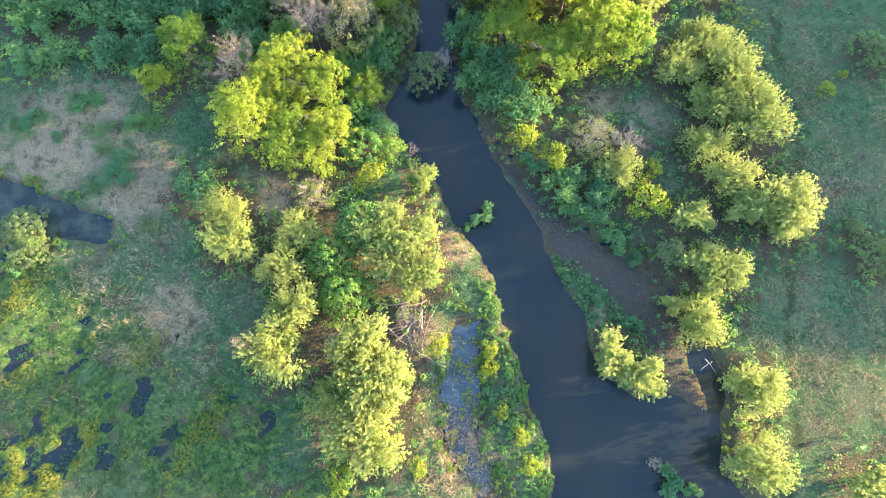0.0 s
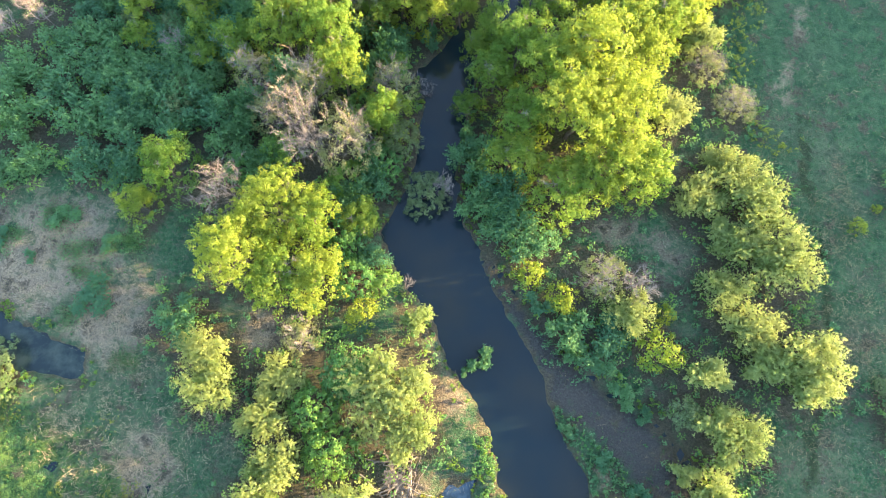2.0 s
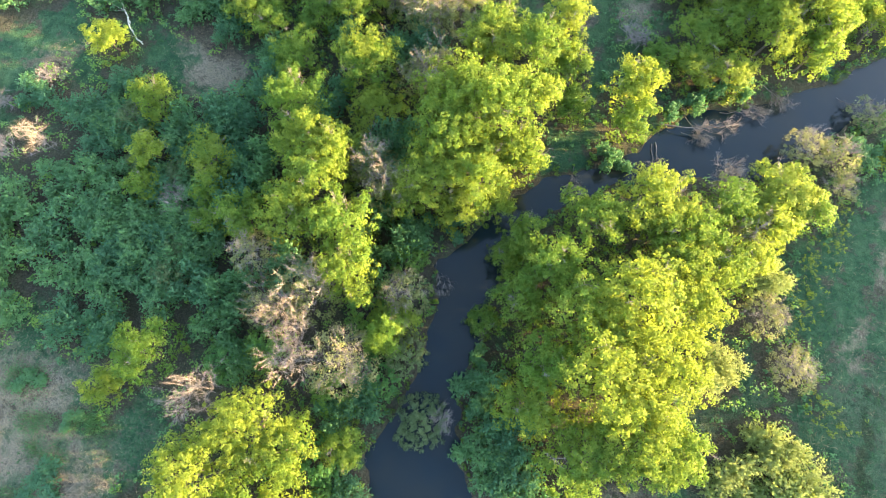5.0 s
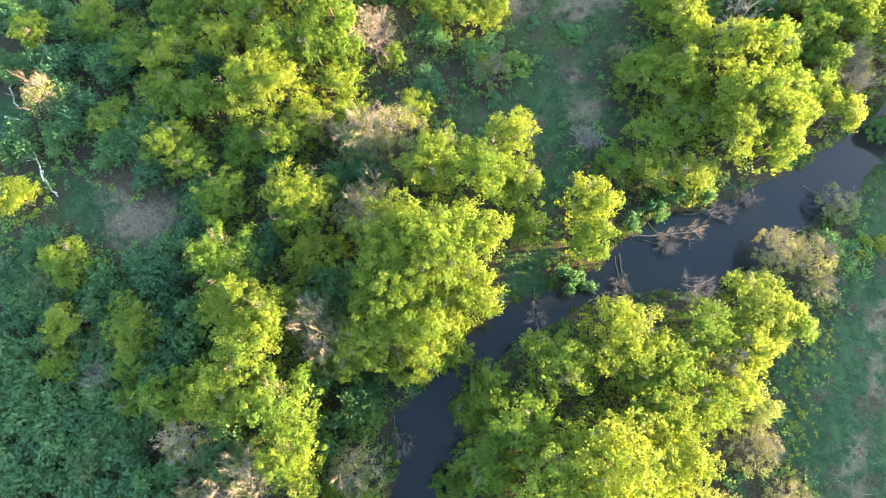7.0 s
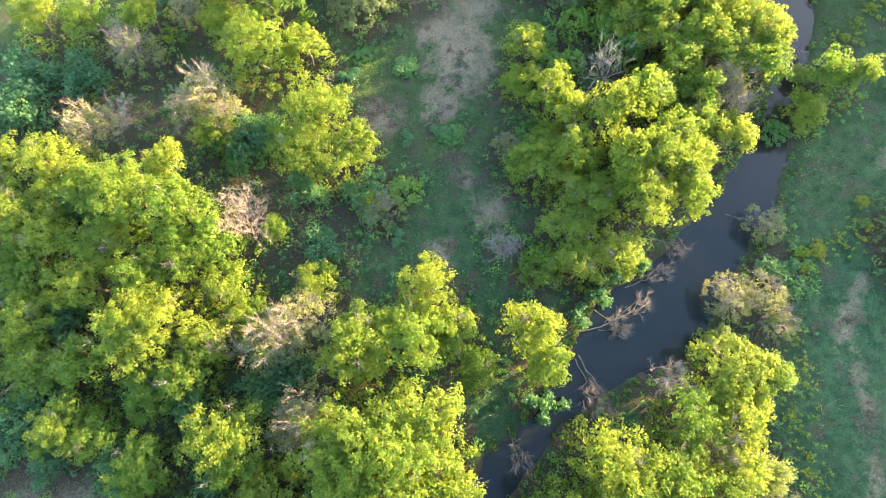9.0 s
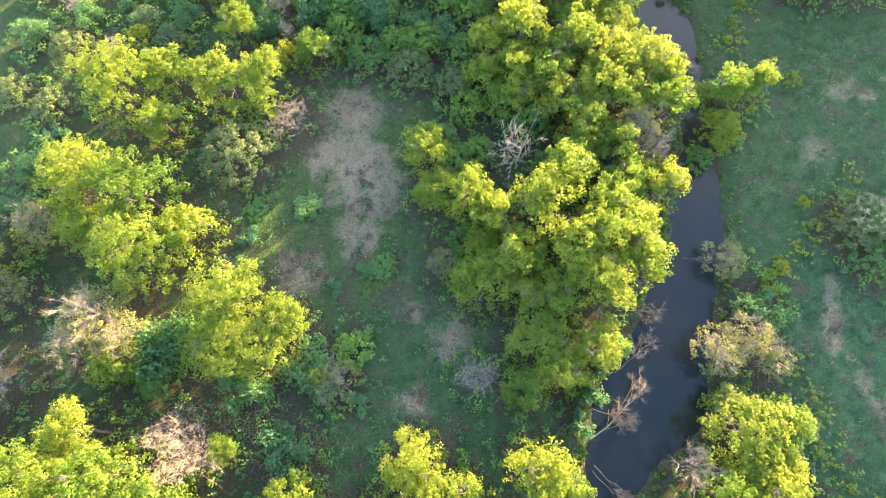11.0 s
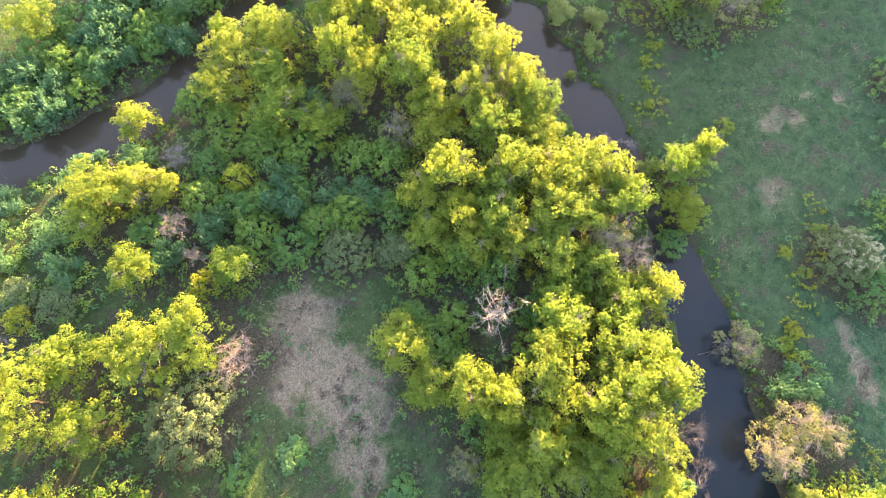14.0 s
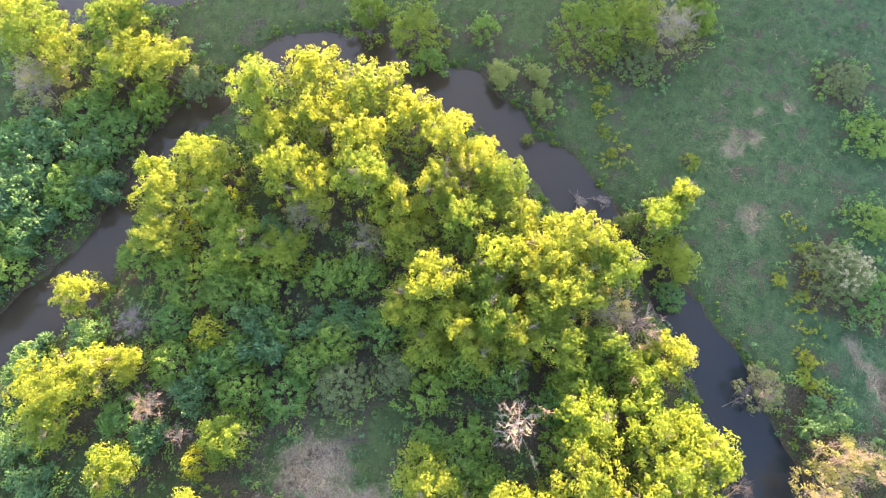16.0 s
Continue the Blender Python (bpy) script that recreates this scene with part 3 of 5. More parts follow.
SIZES = {"broadleaf": [(6.0, 2.8), (9.0, 4.0), (10.0, 5.4)], "willow": [(3.6, 2.4), (4.6, 4.4)], "shrub": [(2.2, 2.0), (3.4, 3.5)], "sapling": [(2.8, 2.0), (3.8, 3.4)],
         "grey_shrub": [(2.6, 2.2), (4.0, 4.0)], "dead": [(4.0, 2.2), (8.0, 4.4)], "half_dead": [(4.0, 2.6), (7.5, 3.8)], "weed": [(1.6, 1.6)], "blossom": [(4.5, 4.2)]}
VARIANTS = {"broadleaf": 5, "willow": 4, "shrub": 4, "sapling": 4, "grey_shrub": 2, "dead": 3, "half_dead": 3, "weed": 3, "blossom": 1}
PLANTED, MADE, dice = [], {}, np.random.default_rng(5)


def part(name, shape, mat, parent, label="", smooth=False):
    ob = new(name, link_mesh(name, shape[0], shape[1], mat, smooth, *shape[2:]))
    ob.parent = parent
    return tagged(ob, label)


def grow(kind, size, variant):
    """One plant with its parts, at the origin."""
    rng = np.random.default_rng(100 * list(LOOK).index(kind) + 10 * size + variant)
    (h, r), (name, category, label, group) = SIZES[kind][size], LOOK[kind]
    top = tagged(new(name), label, category, group)
    if kind == "broadleaf":
        trunk, crown = make_broadleaf(rng, h, r)
        part("trunk", trunk, BARK, top, smooth=True), part("crown", crown, LEAF[kind], top)
        for k in range(1 + variant % 3):
            part("dead_limb", make_spray(rng, h, r), GREY_WOOD, top, "bare pale dead limb")
    elif kind == "shrub":
        woody, foliage = make_thicket(rng, h, r)
        part("woody_base", woody, BARK, top, smooth=True), part("foliage", foliage, LEAF[kind], top)
    elif kind in ("sapling", "grey_shrub"):
        clumps = int(46 * (r / 2.6) ** 1.8)
        woody, foliage = make_shrub(rng, h, r, 42, 2 * clumps, 0.19, 0.11) if kind == "grey_shrub" else make_shrub(rng, h, r, 34, 2 * clumps, 0.21, 0.135)
        part("woody_base", woody, BARK, top, smooth=True), part("foliage", foliage, LEAF[kind], top)
    elif kind == "blossom":
        woody, foliage = make_shrub(rng, h, r, 42, 230, 0.2, 0.12)
        part("woody_base", woody, BARK, top, smooth=True), part("foliage", foliage, LEAF["grey_shrub"], top)
        w, k = rng.uniform(0, 6.3, 70), np.sqrt(rng.uniform(0, 0.45, 70))
        heads = np.stack([np.cos(w) * k * 4.0, np.sin(w) * k * 4.0, h * (1.0 - 0.5 * k ** 2)], 1)
        part("blossom", clump_leaves(heads, rng.uniform(0.12, 0.32, 70), 26, 0.12, 0.08, rng, 1.0, 0.3), LEAF["petal"], top, "creamy white flower heads")
    elif kind == "willow":
        woody, foliage = make_willow(rng, h, r)
        part("woody_base", woody, BARK, top, smooth=True), part("foliage", foliage, LEAF[kind], top)
    elif kind == "weed":
        woody, foliage = make_shrub(rng, h, r, 24, 46, 0.17, 0.1)
        part("woody_base", woody, BARK, top, smooth=True), part("foliage", foliage, LEAF[kind], top)
    else:
        thin = 0.6 if kind == "half_dead" else 0.85
        trunk, spray = make_bare(rng, h, r, 8 + 4 * size, 7 + (2 * size if kind == "dead" else 0), thin * (0.013 - 0.006 * size))
        part("trunk", trunk, GREY_WOOD, top, smooth=True), part("bare_crown", spray, GREY_WOOD, top)
        if kind == "half_dead":
            n = int(78 * (r / 3.4) ** 1.8)
            w, k = rng.uniform(0, 6.3, n), np.sqrt(rng.uniform(0, 1, n))
            centres = np.stack([np.cos(w) * k * 0.85 * r, np.sin(w) * k * 0.85 * r, h * (0.9 - 0.42 * k ** 2) * rng.uniform(0.65, 1, n)], 1)
            part("crown", clump_leaves(centres, rng.uniform(0.22, 0.6, n), 42, 0.18, 0.12, rng, 0.6, 0.15, unit(centres / (r, r, h))), LEAF[kind], top)
    return top


def plant(kind, x, y, h, r):
    """A plant of that height and crown radius; alike ones share their meshes."""
    size = min(range(len(SIZES[kind])), key=lambda k: abs(math.log(r / SIZES[kind][k][1])))
    variant = int(dice.integers(0, VARIANTS[kind]))
    PLANTED.append((x, y, r, h))
    h0, r0 = SIZES[kind][size]
    s = Vector((r / r0, r / r0, h / h0))
    m = pose(x, y, max(height(x, y), WATER - 0.1), 0, 0, float(dice.uniform(0, 360)))
    first = MADE.get((kind, size, variant))
    if first:
        made = copy_thing(first, m @ Matrix.Diagonal((s[0] / first.scale[0], s[1] / first.scale[1], s[2] / first.scale[2], 1)))
    else:
        made = MADE[kind, size, variant] = grow(kind, size, variant)
        made.matrix_basis = m @ Matrix.Diagonal((*s, 1))
    if kind == "dead" and h < 2.7:
        made.name = "dead_bush"
        tagged(made, "low bare bush of brittle grey twigs on rough ground", "bush", "dead bushes")
    elif kind == "dead":
        made.name = LOOK[kind][0]
        tagged(made, LOOK[kind][2], LOOK[kind][1], LOOK[kind][3])
    return made


plant("willow", -1.3, 15.4, 3.5, 2.3)
plant("weed", -7.7, 15.5, 2.2, 2.4)
plant("half_dead", -14.1, 12.4, 2.5, 2.9)
plant("willow", -3.7, 7.6, 5.0, 6.1)
plant("sapling", -7.8, 8.8, 4.0, 3.9)
plant("willow", -1.1, 3.6, 4.5, 3.9)
plant("willow", -24.4, 9.5, 3.5, 3.5)
plant("willow", -22.6, 6.1, 4.0, 4.0)
plant("willow", -15.5, 7.4, 3.5, 3.5)
plant("willow", -16.4, 3.4, 4.0, 3.4)
plant("sapling", -11.1, 4.8, 4.0, 3.4)
plant("willow", -13.9, -1.0, 4.5, 3.6)
plant("sapling", -8.6, 0.8, 4.0, 3.6)
plant("willow", -15.3, -6.0, 6.0, 4.4)
plant("willow", -6.0, -4.6, 5.5, 4.5)
plant("willow", -4.5, -9.4, 6.0, 5.0)
plant("willow", -4.9, -13.9, 5.5, 5.0)
plant("willow", -2.5, -7.0, 4.0, 2.9)
plant("willow", -8.3, -10.0, 5.0, 3.4)
plant("weed", 2.1, -3.8, 2.0, 1.5)
plant("weed", 7.9, -4.0, 2.0, 1.2)
plant("weed", 8.0, -6.1, 2.0, 1.4)
plant("weed", 9.6, -10.4, 1.2, 1.0)
plant("weed", 11.9, -12.8, 1.0, 1.1)
plant("weed", 12.9, -15.6, 1.2, 1.3)
plant("weed", 1.1, -16.7, 2.0, 1.2)
plant("weed", -7.0, -18.5, 1.5, 2.1)
plant("weed", -2.6, -15.3, 2.0, 2.1)
plant("shrub", 2.8, 35.6, 4.0, 3.6)
plant("shrub", 4.0, 30.1, 3.5, 3.6)
plant("shrub", 7.0, 27.2, 3.0, 3.5)
plant("shrub", 10.5, 26.0, 3.0, 3.5)
plant("willow", 29.9, 33.8, 4.0, 3.9)
plant("willow", 36.6, 34.2, 4.5, 4.7)
plant("willow", 33.4, 37.9, 4.0, 3.9)
plant("willow", 33.2, 29.6, 3.0, 3.0)
plant("willow", 39.4, 27.1, 5.0, 5.0)
plant("willow", 35.7, 28.7, 4.0, 3.8)
plant("willow", 32.9, 23.0, 4.0, 3.3)
plant("willow", 35.7, 18.7, 4.0, 4.0)
plant("willow", 41.2, 15.4, 5.5, 5.1)
plant("willow", 30.7, 13.4, 4.0, 3.0)
plant("willow", 37.0, 15.1, 3.5, 3.2)
plant("willow", 41.5, 12.9, 4.0, 3.2)
plant("half_dead", 19.0, 22.9, 3.0, 3.6)
plant("dead", 23.1, 22.2, 3.8, 3.0)
plant("willow", 22.3, 19.1, 3.5, 3.3)
plant("weed", 10.7, 22.2, 3.0, 2.1)
plant("weed", 14.6, 19.8, 3.0, 2.4)
plant("shrub", 15.7, 16.4, 2.5, 3.4)
plant("shrub", 12.3, 18.8, 2.0, 2.4)
plant("shrub", 18.9, 13.5, 2.0, 2.7)
plant("shrub", 20.5, 16.5, 2.3, 3.4)
plant("shrub", 22.0, 10.3, 1.6, 2.5)
plant("shrub", 16.6, 14.8, 1.6, 2.6)
plant("shrub", 24.7, 8.2, 1.2, 1.5)
plant("weed", 25.6, 15.0, 3.5, 3.0)
plant("weed", 26.5, 19.5, 2.0, 1.5)
plant("willow", 33.3, 6.9, 4.0, 4.2)
plant("willow", 31.6, 8.4, 3.5, 3.1)
plant("willow", 28.6, 2.7, 3.0, 2.0)
plant("willow", 31.2, 0.8, 4.5, 3.3)
plant("grey_shrub", 28.4, 9.0, 2.5, 2.3)
plant("willow", 21.4, -3.2, 4.0, 3.2)
plant("willow", 24.4, -5.4, 4.0, 3.2)
plant("willow", 36.5, -5.9, 4.5, 3.9)
plant("willow", 35.8, -13.1, 5.0, 4.1)
plant("willow", 47.8, -14.4, 4.0, 2.9)
plant("shrub", 27.9, -15.8, 2.0, 2.3)
plant("dead", 26.0, -14.3, 1.8, 1.2)
plant("weed", 49.6, 32.9, 1.5, 1.3)
plant("weed", 52.3, 35.4, 1.0, 0.7)
plant("grey_shrub", 52.5, 10.7, 2.5, 3.0)
plant("grey_shrub", 50.9, 14.1, 1.2, 1.4)
plant("grey_shrub", 56.8, 38.6, 2.5, 2.6)
plant("shrub", 6.4, 12.1, 2.0, 2.2)
plant("shrub", 4.5, 10.6, 0.8, 1.0)
plant("shrub", 20.1, 2.8, 1.2, 1.7)
plant("shrub", 16.1, 5.8, 1.0, 1.3)
plant("shrub", 23.9, 0.5, 1.2, 1.7)
plant("shrub", -27.9, 12.3, 2.5, 3.8)
plant("grey_shrub", -47.6, 5.7, 2.5, 3.4)
plant("grey_shrub", -46.7, 3.2, 1.5, 3.0)
plant("broadleaf", -20.6, 51.6, 10.0, 4.4)
plant("broadleaf", -15.9, 47.8, 10.5, 4.3)
plant("broadleaf", -13.8, 43.2, 9.5, 3.6)
plant("dead", -17.4, 36.7, 10.0, 4.6)
plant("half_dead", -17.4, 40.6, 9.5, 4.2)
plant("dead", -16.6, 33.3, 9.0, 3.8)
plant("half_dead", -11.9, 34.6, 9.5, 4.5)
plant("half_dead", -24.6, 42.7, 7.0, 3.7)
plant("half_dead", -21.5, 38.1, 7.0, 3.6)
plant("half_dead", -15.3, 56.0, 8.5, 3.6)
plant("dead", -24.8, 27.3, 7.5, 4.5)
plant("broadleaf", -32.2, 29.7, 6.5, 3.8)
plant("broadleaf", -35.2, 25.2, 4.0, 2.4)
plant("broadleaf", -18.8, 26.0, 8.0, 4.9)
plant("broadleaf", -22.0, 20.3, 8.5, 4.8)
plant("broadleaf", -17.2, 18.3, 7.5, 3.9)
plant("broadleaf", -12.8, 18.4, 7.0, 3.7)
plant("broadleaf", -14.1, 25.0, 8.0, 3.8)
plant("half_dead", -7.7, 43.0, 8.0, 3.4)
plant("broadleaf", -8.3, 38.1, 8.0, 2.5)
plant("broadleaf", -7.7, 39.7, 5.5, 3.2)
plant("grey_shrub", -6.2, 36.9, 4.5, 3.1)
plant("grey_shrub", -2.4, 30.6, 4.0, 3.5)
plant("dead", -0.4, 31.5, 3.6, 2.3)
plant("broadleaf", -9.4, 26.4, 4.0, 2.7)
plant("shrub", -10.9, 29.1, 4.0, 3.1)
plant("shrub", -8.4, 31.1, 4.0, 3.1)
plant("shrub", -7.5, 22.1, 2.5, 2.7)
plant("broadleaf", 15.6, 60.4, 9.0, 4.2)
plant("broadleaf", 10.1, 56.2, 8.0, 4.0)
plant("broadleaf", 3.3, 52.6, 6.0, 2.9)
plant("broadleaf", 7.0, 49.7, 8.0, 4.2)
plant("broadleaf", 20.5, 57.9, 8.0, 3.9)
plant("broadleaf", 15.5, 48.2, 11.0, 6.0)
plant("broadleaf", 21.8, 49.5, 8.5, 3.6)
plant("broadleaf", 11.3, 45.9, 10.0, 5.4)
plant("broadleaf", 4.3, 45.6, 7.0, 3.4)
plant("broadleaf", 14.1, 40.3, 11.0, 5.8)
plant("broadleaf", 19.2, 42.5, 10.0, 5.3)
plant("broadleaf", 8.0, 40.0, 8.0, 4.0)
plant("broadleaf", 18.4, 35.6, 9.0, 4.9)
plant("broadleaf", 22.3, 35.0, 8.0, 3.9)
plant("broadleaf", 14.1, 32.1, 7.5, 4.6)
plant("broadleaf", 7.4, 35.6, 6.5, 4.0)
plant("dead", 23.7, 66.2, 5.5, 3.1)
plant("broadleaf", 30.3, 65.7, 6.0, 4.5)
plant("broadleaf", 33.8, 64.8, 5.0, 3.0)
plant("half_dead", 26.3, 59.4, 6.5, 2.8)
plant("broadleaf", 24.6, 62.4, 6.5, 3.7)
plant("willow", 30.2, 55.8, 4.5, 3.5)
plant("half_dead", 31.0, 52.0, 3.5, 3.3)
plant("willow", 26.8, 44.6, 4.0, 3.4)
plant("half_dead", 35.0, 47.1, 3.0, 3.3)
plant("shrub", 1.8, 38.7, 3.0, 2.0)
plant("shrub", 3.7, 34.0, 3.0, 2.5)
plant("shrub", 8.0, 28.4, 3.0, 3.8)
plant("shrub", 6.9, 32.4, 4.0, 3.8)
plant("half_dead", 38.1, 69.9, 2.5, 2.8)
plant("shrub", 40.4, 75.0, 2.5, 3.1)
plant("dead", -54.2, 48.8, 5.5, 3.0)
plant("dead", -58.3, 46.5, 4.0, 2.5)
plant("dead", -36.0, 46.4, 4.0, 2.6)
plant("broadleaf", -41.3, 51.2, 5.0, 2.7)
plant("broadleaf", -33.8, 52.6, 5.0, 3.4)
plant("shrub", -57.3, 37.8, 3.0, 4.6)
plant("shrub", -54.5, 40.9, 3.0, 4.3)
plant("shrub", -48.8, 38.7, 3.2, 4.6)
plant("shrub", -45.6, 42.7, 3.2, 4.7)
plant("shrub", -40.4, 41.1, 3.5, 5.0)
plant("shrub", -36.4, 41.7, 3.0, 4.2)
plant("shrub", -53.2, 33.8, 2.8, 4.1)
plant("shrub", -44.5, 35.6, 3.0, 4.5)
plant("shrub", -40.4, 36.1, 3.2, 4.5)
plant("shrub", -35.4, 36.1, 3.2, 4.5)
plant("shrub", -42.9, 30.4, 2.8, 3.6)
plant("shrub", -38.8, 30.9, 3.0, 3.6)
plant("shrub", -33.1, 42.5, 3.5, 4.6)
plant("shrub", -30.2, 37.5, 4.0, 4.5)
plant("shrub", -25.6, 34.6, 4.0, 4.0)
plant("shrub", -39.4, 46.9, 3.0, 3.9)
plant("shrub", -33.9, 46.7, 4.0, 4.2)
plant("shrub", -30.0, 48.3, 5.0, 4.6)
plant("shrub", -28.7, 52.5, 5.0, 4.2)
plant("shrub", -45.5, 47.4, 3.2, 4.3)
plant("shrub", -50.7, 45.2, 2.8, 3.9)
plant("shrub", -50.5, 29.0, 2.0, 3.3)
plant("shrub", -53.6, 28.1, 2.0, 3.3)
plant("shrub", -48.2, 53.2, 3.0, 4.0)
plant("shrub", -39.0, 55.5, 4.0, 3.9)
plant("shrub", -34.9, 58.4, 4.0, 4.4)
plant("shrub", -52.6, 54.4, 3.0, 4.0)
plant("shrub", -59.1, 54.4, 2.5, 3.6)
plant("shrub", -22.4, 31.5, 4.0, 3.1)
plant("grey_shrub", -34.0, 37.9, 3.5, 3.0)
plant("grey_shrub", -45.6, 54.6, 3.5, 3.3)
plant("broadleaf", 11.3, 73.9, 8.0, 3.1)
plant("broadleaf", 12.0, 70.1, 6.0, 2.8)
plant("shrub", 10.7, 66.1, 3.0, 2.3)
plant("shrub", 12.7, 65.9, 2.5, 2.0)
plant("broadleaf", -1.2, 75.5, 8.5, 4.3)
plant("broadleaf", -5.7, 76.1, 8.5, 3.9)
plant("broadleaf", 1.4, 79.7, 8.0, 3.6)
plant("broadleaf", 3.5, 75.0, 6.0, 3.2)
plant("broadleaf", 4.9, 70.9, 4.0, 2.5)
plant("broadleaf", -4.9, 65.2, 11.0, 5.9)
plant("broadleaf", -7.6, 61.1, 10.5, 5.1)
plant("broadleaf", -1.6, 66.9, 10.0, 4.6)
plant("broadleaf", 0.5, 61.6, 9.0, 3.2)
plant("broadleaf", -9.9, 65.9, 9.0, 4.4)
plant("broadleaf", -3.5, 57.6, 9.5, 4.0)
plant("broadleaf", -0.8, 55.4, 7.0, 2.4)
plant("half_dead", -12.2, 70.2, 8.0, 3.6)
plant("half_dead", -11.5, 78.8, 8.0, 4.6)
plant("half_dead", -15.1, 77.4, 8.0, 4.3)
plant("broadleaf", -20.1, 68.8, 8.0, 4.2)
plant("broadleaf", -25.7, 60.5, 9.0, 4.3)
plant("broadleaf", -19.1, 55.0, 10.0, 3.0)
plant("broadleaf", -28.7, 67.7, 6.0, 3.4)
plant("half_dead", -12.5, 54.0, 9.0, 3.8)
plant("broadleaf", -43.7, 57.2, 5.0, 3.1)
plant("broadleaf", -40.6, 46.8, 4.0, 2.3)
plant("broadleaf", -32.0, 45.4, 4.0, 2.6)
plant("broadleaf", -32.3, 48.8, 5.0, 2.6)
plant("broadleaf", -59.4, 84.8, 5.0, 3.2)
plant("half_dead", -53.9, 76.4, 6.0, 3.1)
plant("broadleaf", -45.2, 84.8, 5.0, 3.9)
plant("broadleaf", -40.6, 80.0, 5.0, 3.8)
plant("broadleaf", -51.6, 87.9, 5.0, 4.0)
plant("broadleaf", -40.6, 89.4, 6.0, 4.0)
plant("broadleaf", -45.8, 75.5, 4.0, 3.4)
plant("broadleaf", -36.8, 73.0, 5.0, 3.7)
plant("shrub", -3.7, 92.7, 2.5, 4.0)
plant("shrub", -8.8, 88.8, 0.75, 2.03)
plant("broadleaf", -6.9, 98.2, 5.0, 4.8)
plant("dead", -17.4, 91.1, 6.0, 4.1)
plant("broadleaf", -14.6, 90.5, 3.0, 1.8)
plant("dead", 10.6, 84.1, 2.0, 2.5)
plant("shrub", -40.1, 42.8, 3.0, 3.7)
plant("shrub", -40.6, 38.3, 3.0, 3.9)
plant("shrub", -35.6, 42.5, 3.0, 3.6)
plant("shrub", -32.0, 40.9, 3.0, 3.6)
plant("shrub", -35.0, 37.7, 3.0, 3.5)
plant("shrub", -44.1, 42.1, 3.0, 3.7)
plant("shrub", -36.8, 48.7, 3.0, 3.4)
plant("shrub", -32.1, 53.8, 3.5, 3.4)
plant("shrub", -30.5, 45.7, 3.5, 3.3)
plant("shrub", -49.1, 54.6, 2.5, 3.5)
plant("shrub", -48.8, 50.8, 2.5, 3.5)
plant("shrub", -35.2, 53.2, 3.0, 3.1)
plant("grey_shrub", -37.8, 49.7, 3.0, 2.4)
plant("grey_shrub", -43.0, 50.0, 3.0, 2.4)
plant("grey_shrub", -34.4, 41.1, 3.2, 2.3)
plant("shrub", -9.1, 49.6, 5.0, 3.4)
plant("shrub", -15.7, 57.7, 6.0, 4.5)
plant("shrub", -13.9, 60.5, 6.0, 3.8)
plant("shrub", -23.6, 62.8, 5.0, 3.9)
plant("broadleaf", -36.9, 101.8, 8.0, 4.0)
plant("broadleaf", -27.9, 95.3, 10.0, 4.8)
plant("broadleaf", -22.4, 92.9, 10.0, 4.1)
plant("broadleaf", -38.3, 93.3, 7.0, 3.8)
plant("broadleaf", -31.5, 91.4, 7.0, 4.2)
plant("broadleaf", -23.2, 87.6, 8.0, 3.4)
plant("broadleaf", -19.1, 84.0, 6.0, 3.1)
plant("broadleaf", -29.3, 80.9, 8.0, 4.4)
plant("broadleaf", -25.2, 81.9, 8.0, 3.8)
plant("broadleaf", -39.3, 79.4, 5.0, 3.3)
plant("broadleaf", -33.9, 72.1, 5.0, 2.9)
plant("broadleaf", -24.3, 76.0, 6.0, 3.2)
plant("half_dead", -34.8, 107.0, 7.0, 3.8)
plant("dead", -30.5, 118.8, 6.0, 3.5)
plant("half_dead", -29.1, 116.8, 6.0, 3.7)
plant("shrub", -9.5, 87.3, 2.5, 3.4)
plant("shrub", -10.6, 94.4, 3.0, 3.3)
plant("dead", -17.5, 93.9, 5.0, 3.8)
plant("broadleaf", -41.4, 124.5, 6.0, 4.1)
plant("broadleaf", -34.8, 122.3, 6.0, 3.6)
plant("broadleaf", -27.6, 121.7, 6.0, 3.2)
plant("shrub", -42.7, 117.0, 4.0, 5.4)
plant("shrub", -36.3, 115.7, 4.0, 4.5)
plant("shrub", -44.5, 111.6, 4.0, 4.4)
plant("shrub", -16.4, 102.8, 4.0, 4.3)
plant("shrub", -20.4, 105.2, 4.0, 3.9)
plant("broadleaf", -17.6, 118.8, 6.0, 3.4)
plant("shrub", -38.4, 75.2, 4.0, 3.7)
plant("shrub", -41.8, 73.6, 4.0, 3.6)
plant("shrub", -43.0, 85.6, 4.0, 3.9)
plant("shrub", -16.3, 79.3, 4.0, 3.4)
plant("shrub", -14.7, 74.2, 5.0, 3.6)
plant("shrub", -16.8, 72.9, 4.0, 3.3)
plant("dead", -32.0, 108.3, 4.0, 4.1)
plant("shrub", 6.6, 100.0, 0.6, 1.65)
plant("shrub", 2.4, 100.1, 0.5, 1.65)
plant("shrub", -3.3, 110.2, 0.75, 2.03)
plant("shrub", 3.4, 110.6, 0.75, 2.4)
plant("broadleaf", -8.7, 133.9, 8.0, 5.0)
plant("broadleaf", -5.9, 127.4, 6.0, 3.0)
plant("broadleaf", -2.9, 133.3, 6.0, 3.3)
plant("broadleaf", 2.5, 128.0, 7.0, 4.2)
plant("broadleaf", 6.4, 125.2, 7.0, 3.6)
plant("grey_shrub", -0.1, 120.3, 3.8, 5.2)
plant("broadleaf", -15.8, 124.1, 8.0, 5.0)
plant("broadleaf", -10.9, 119.1, 8.0, 4.3)
plant("broadleaf", -13.5, 113.2, 8.0, 5.0)
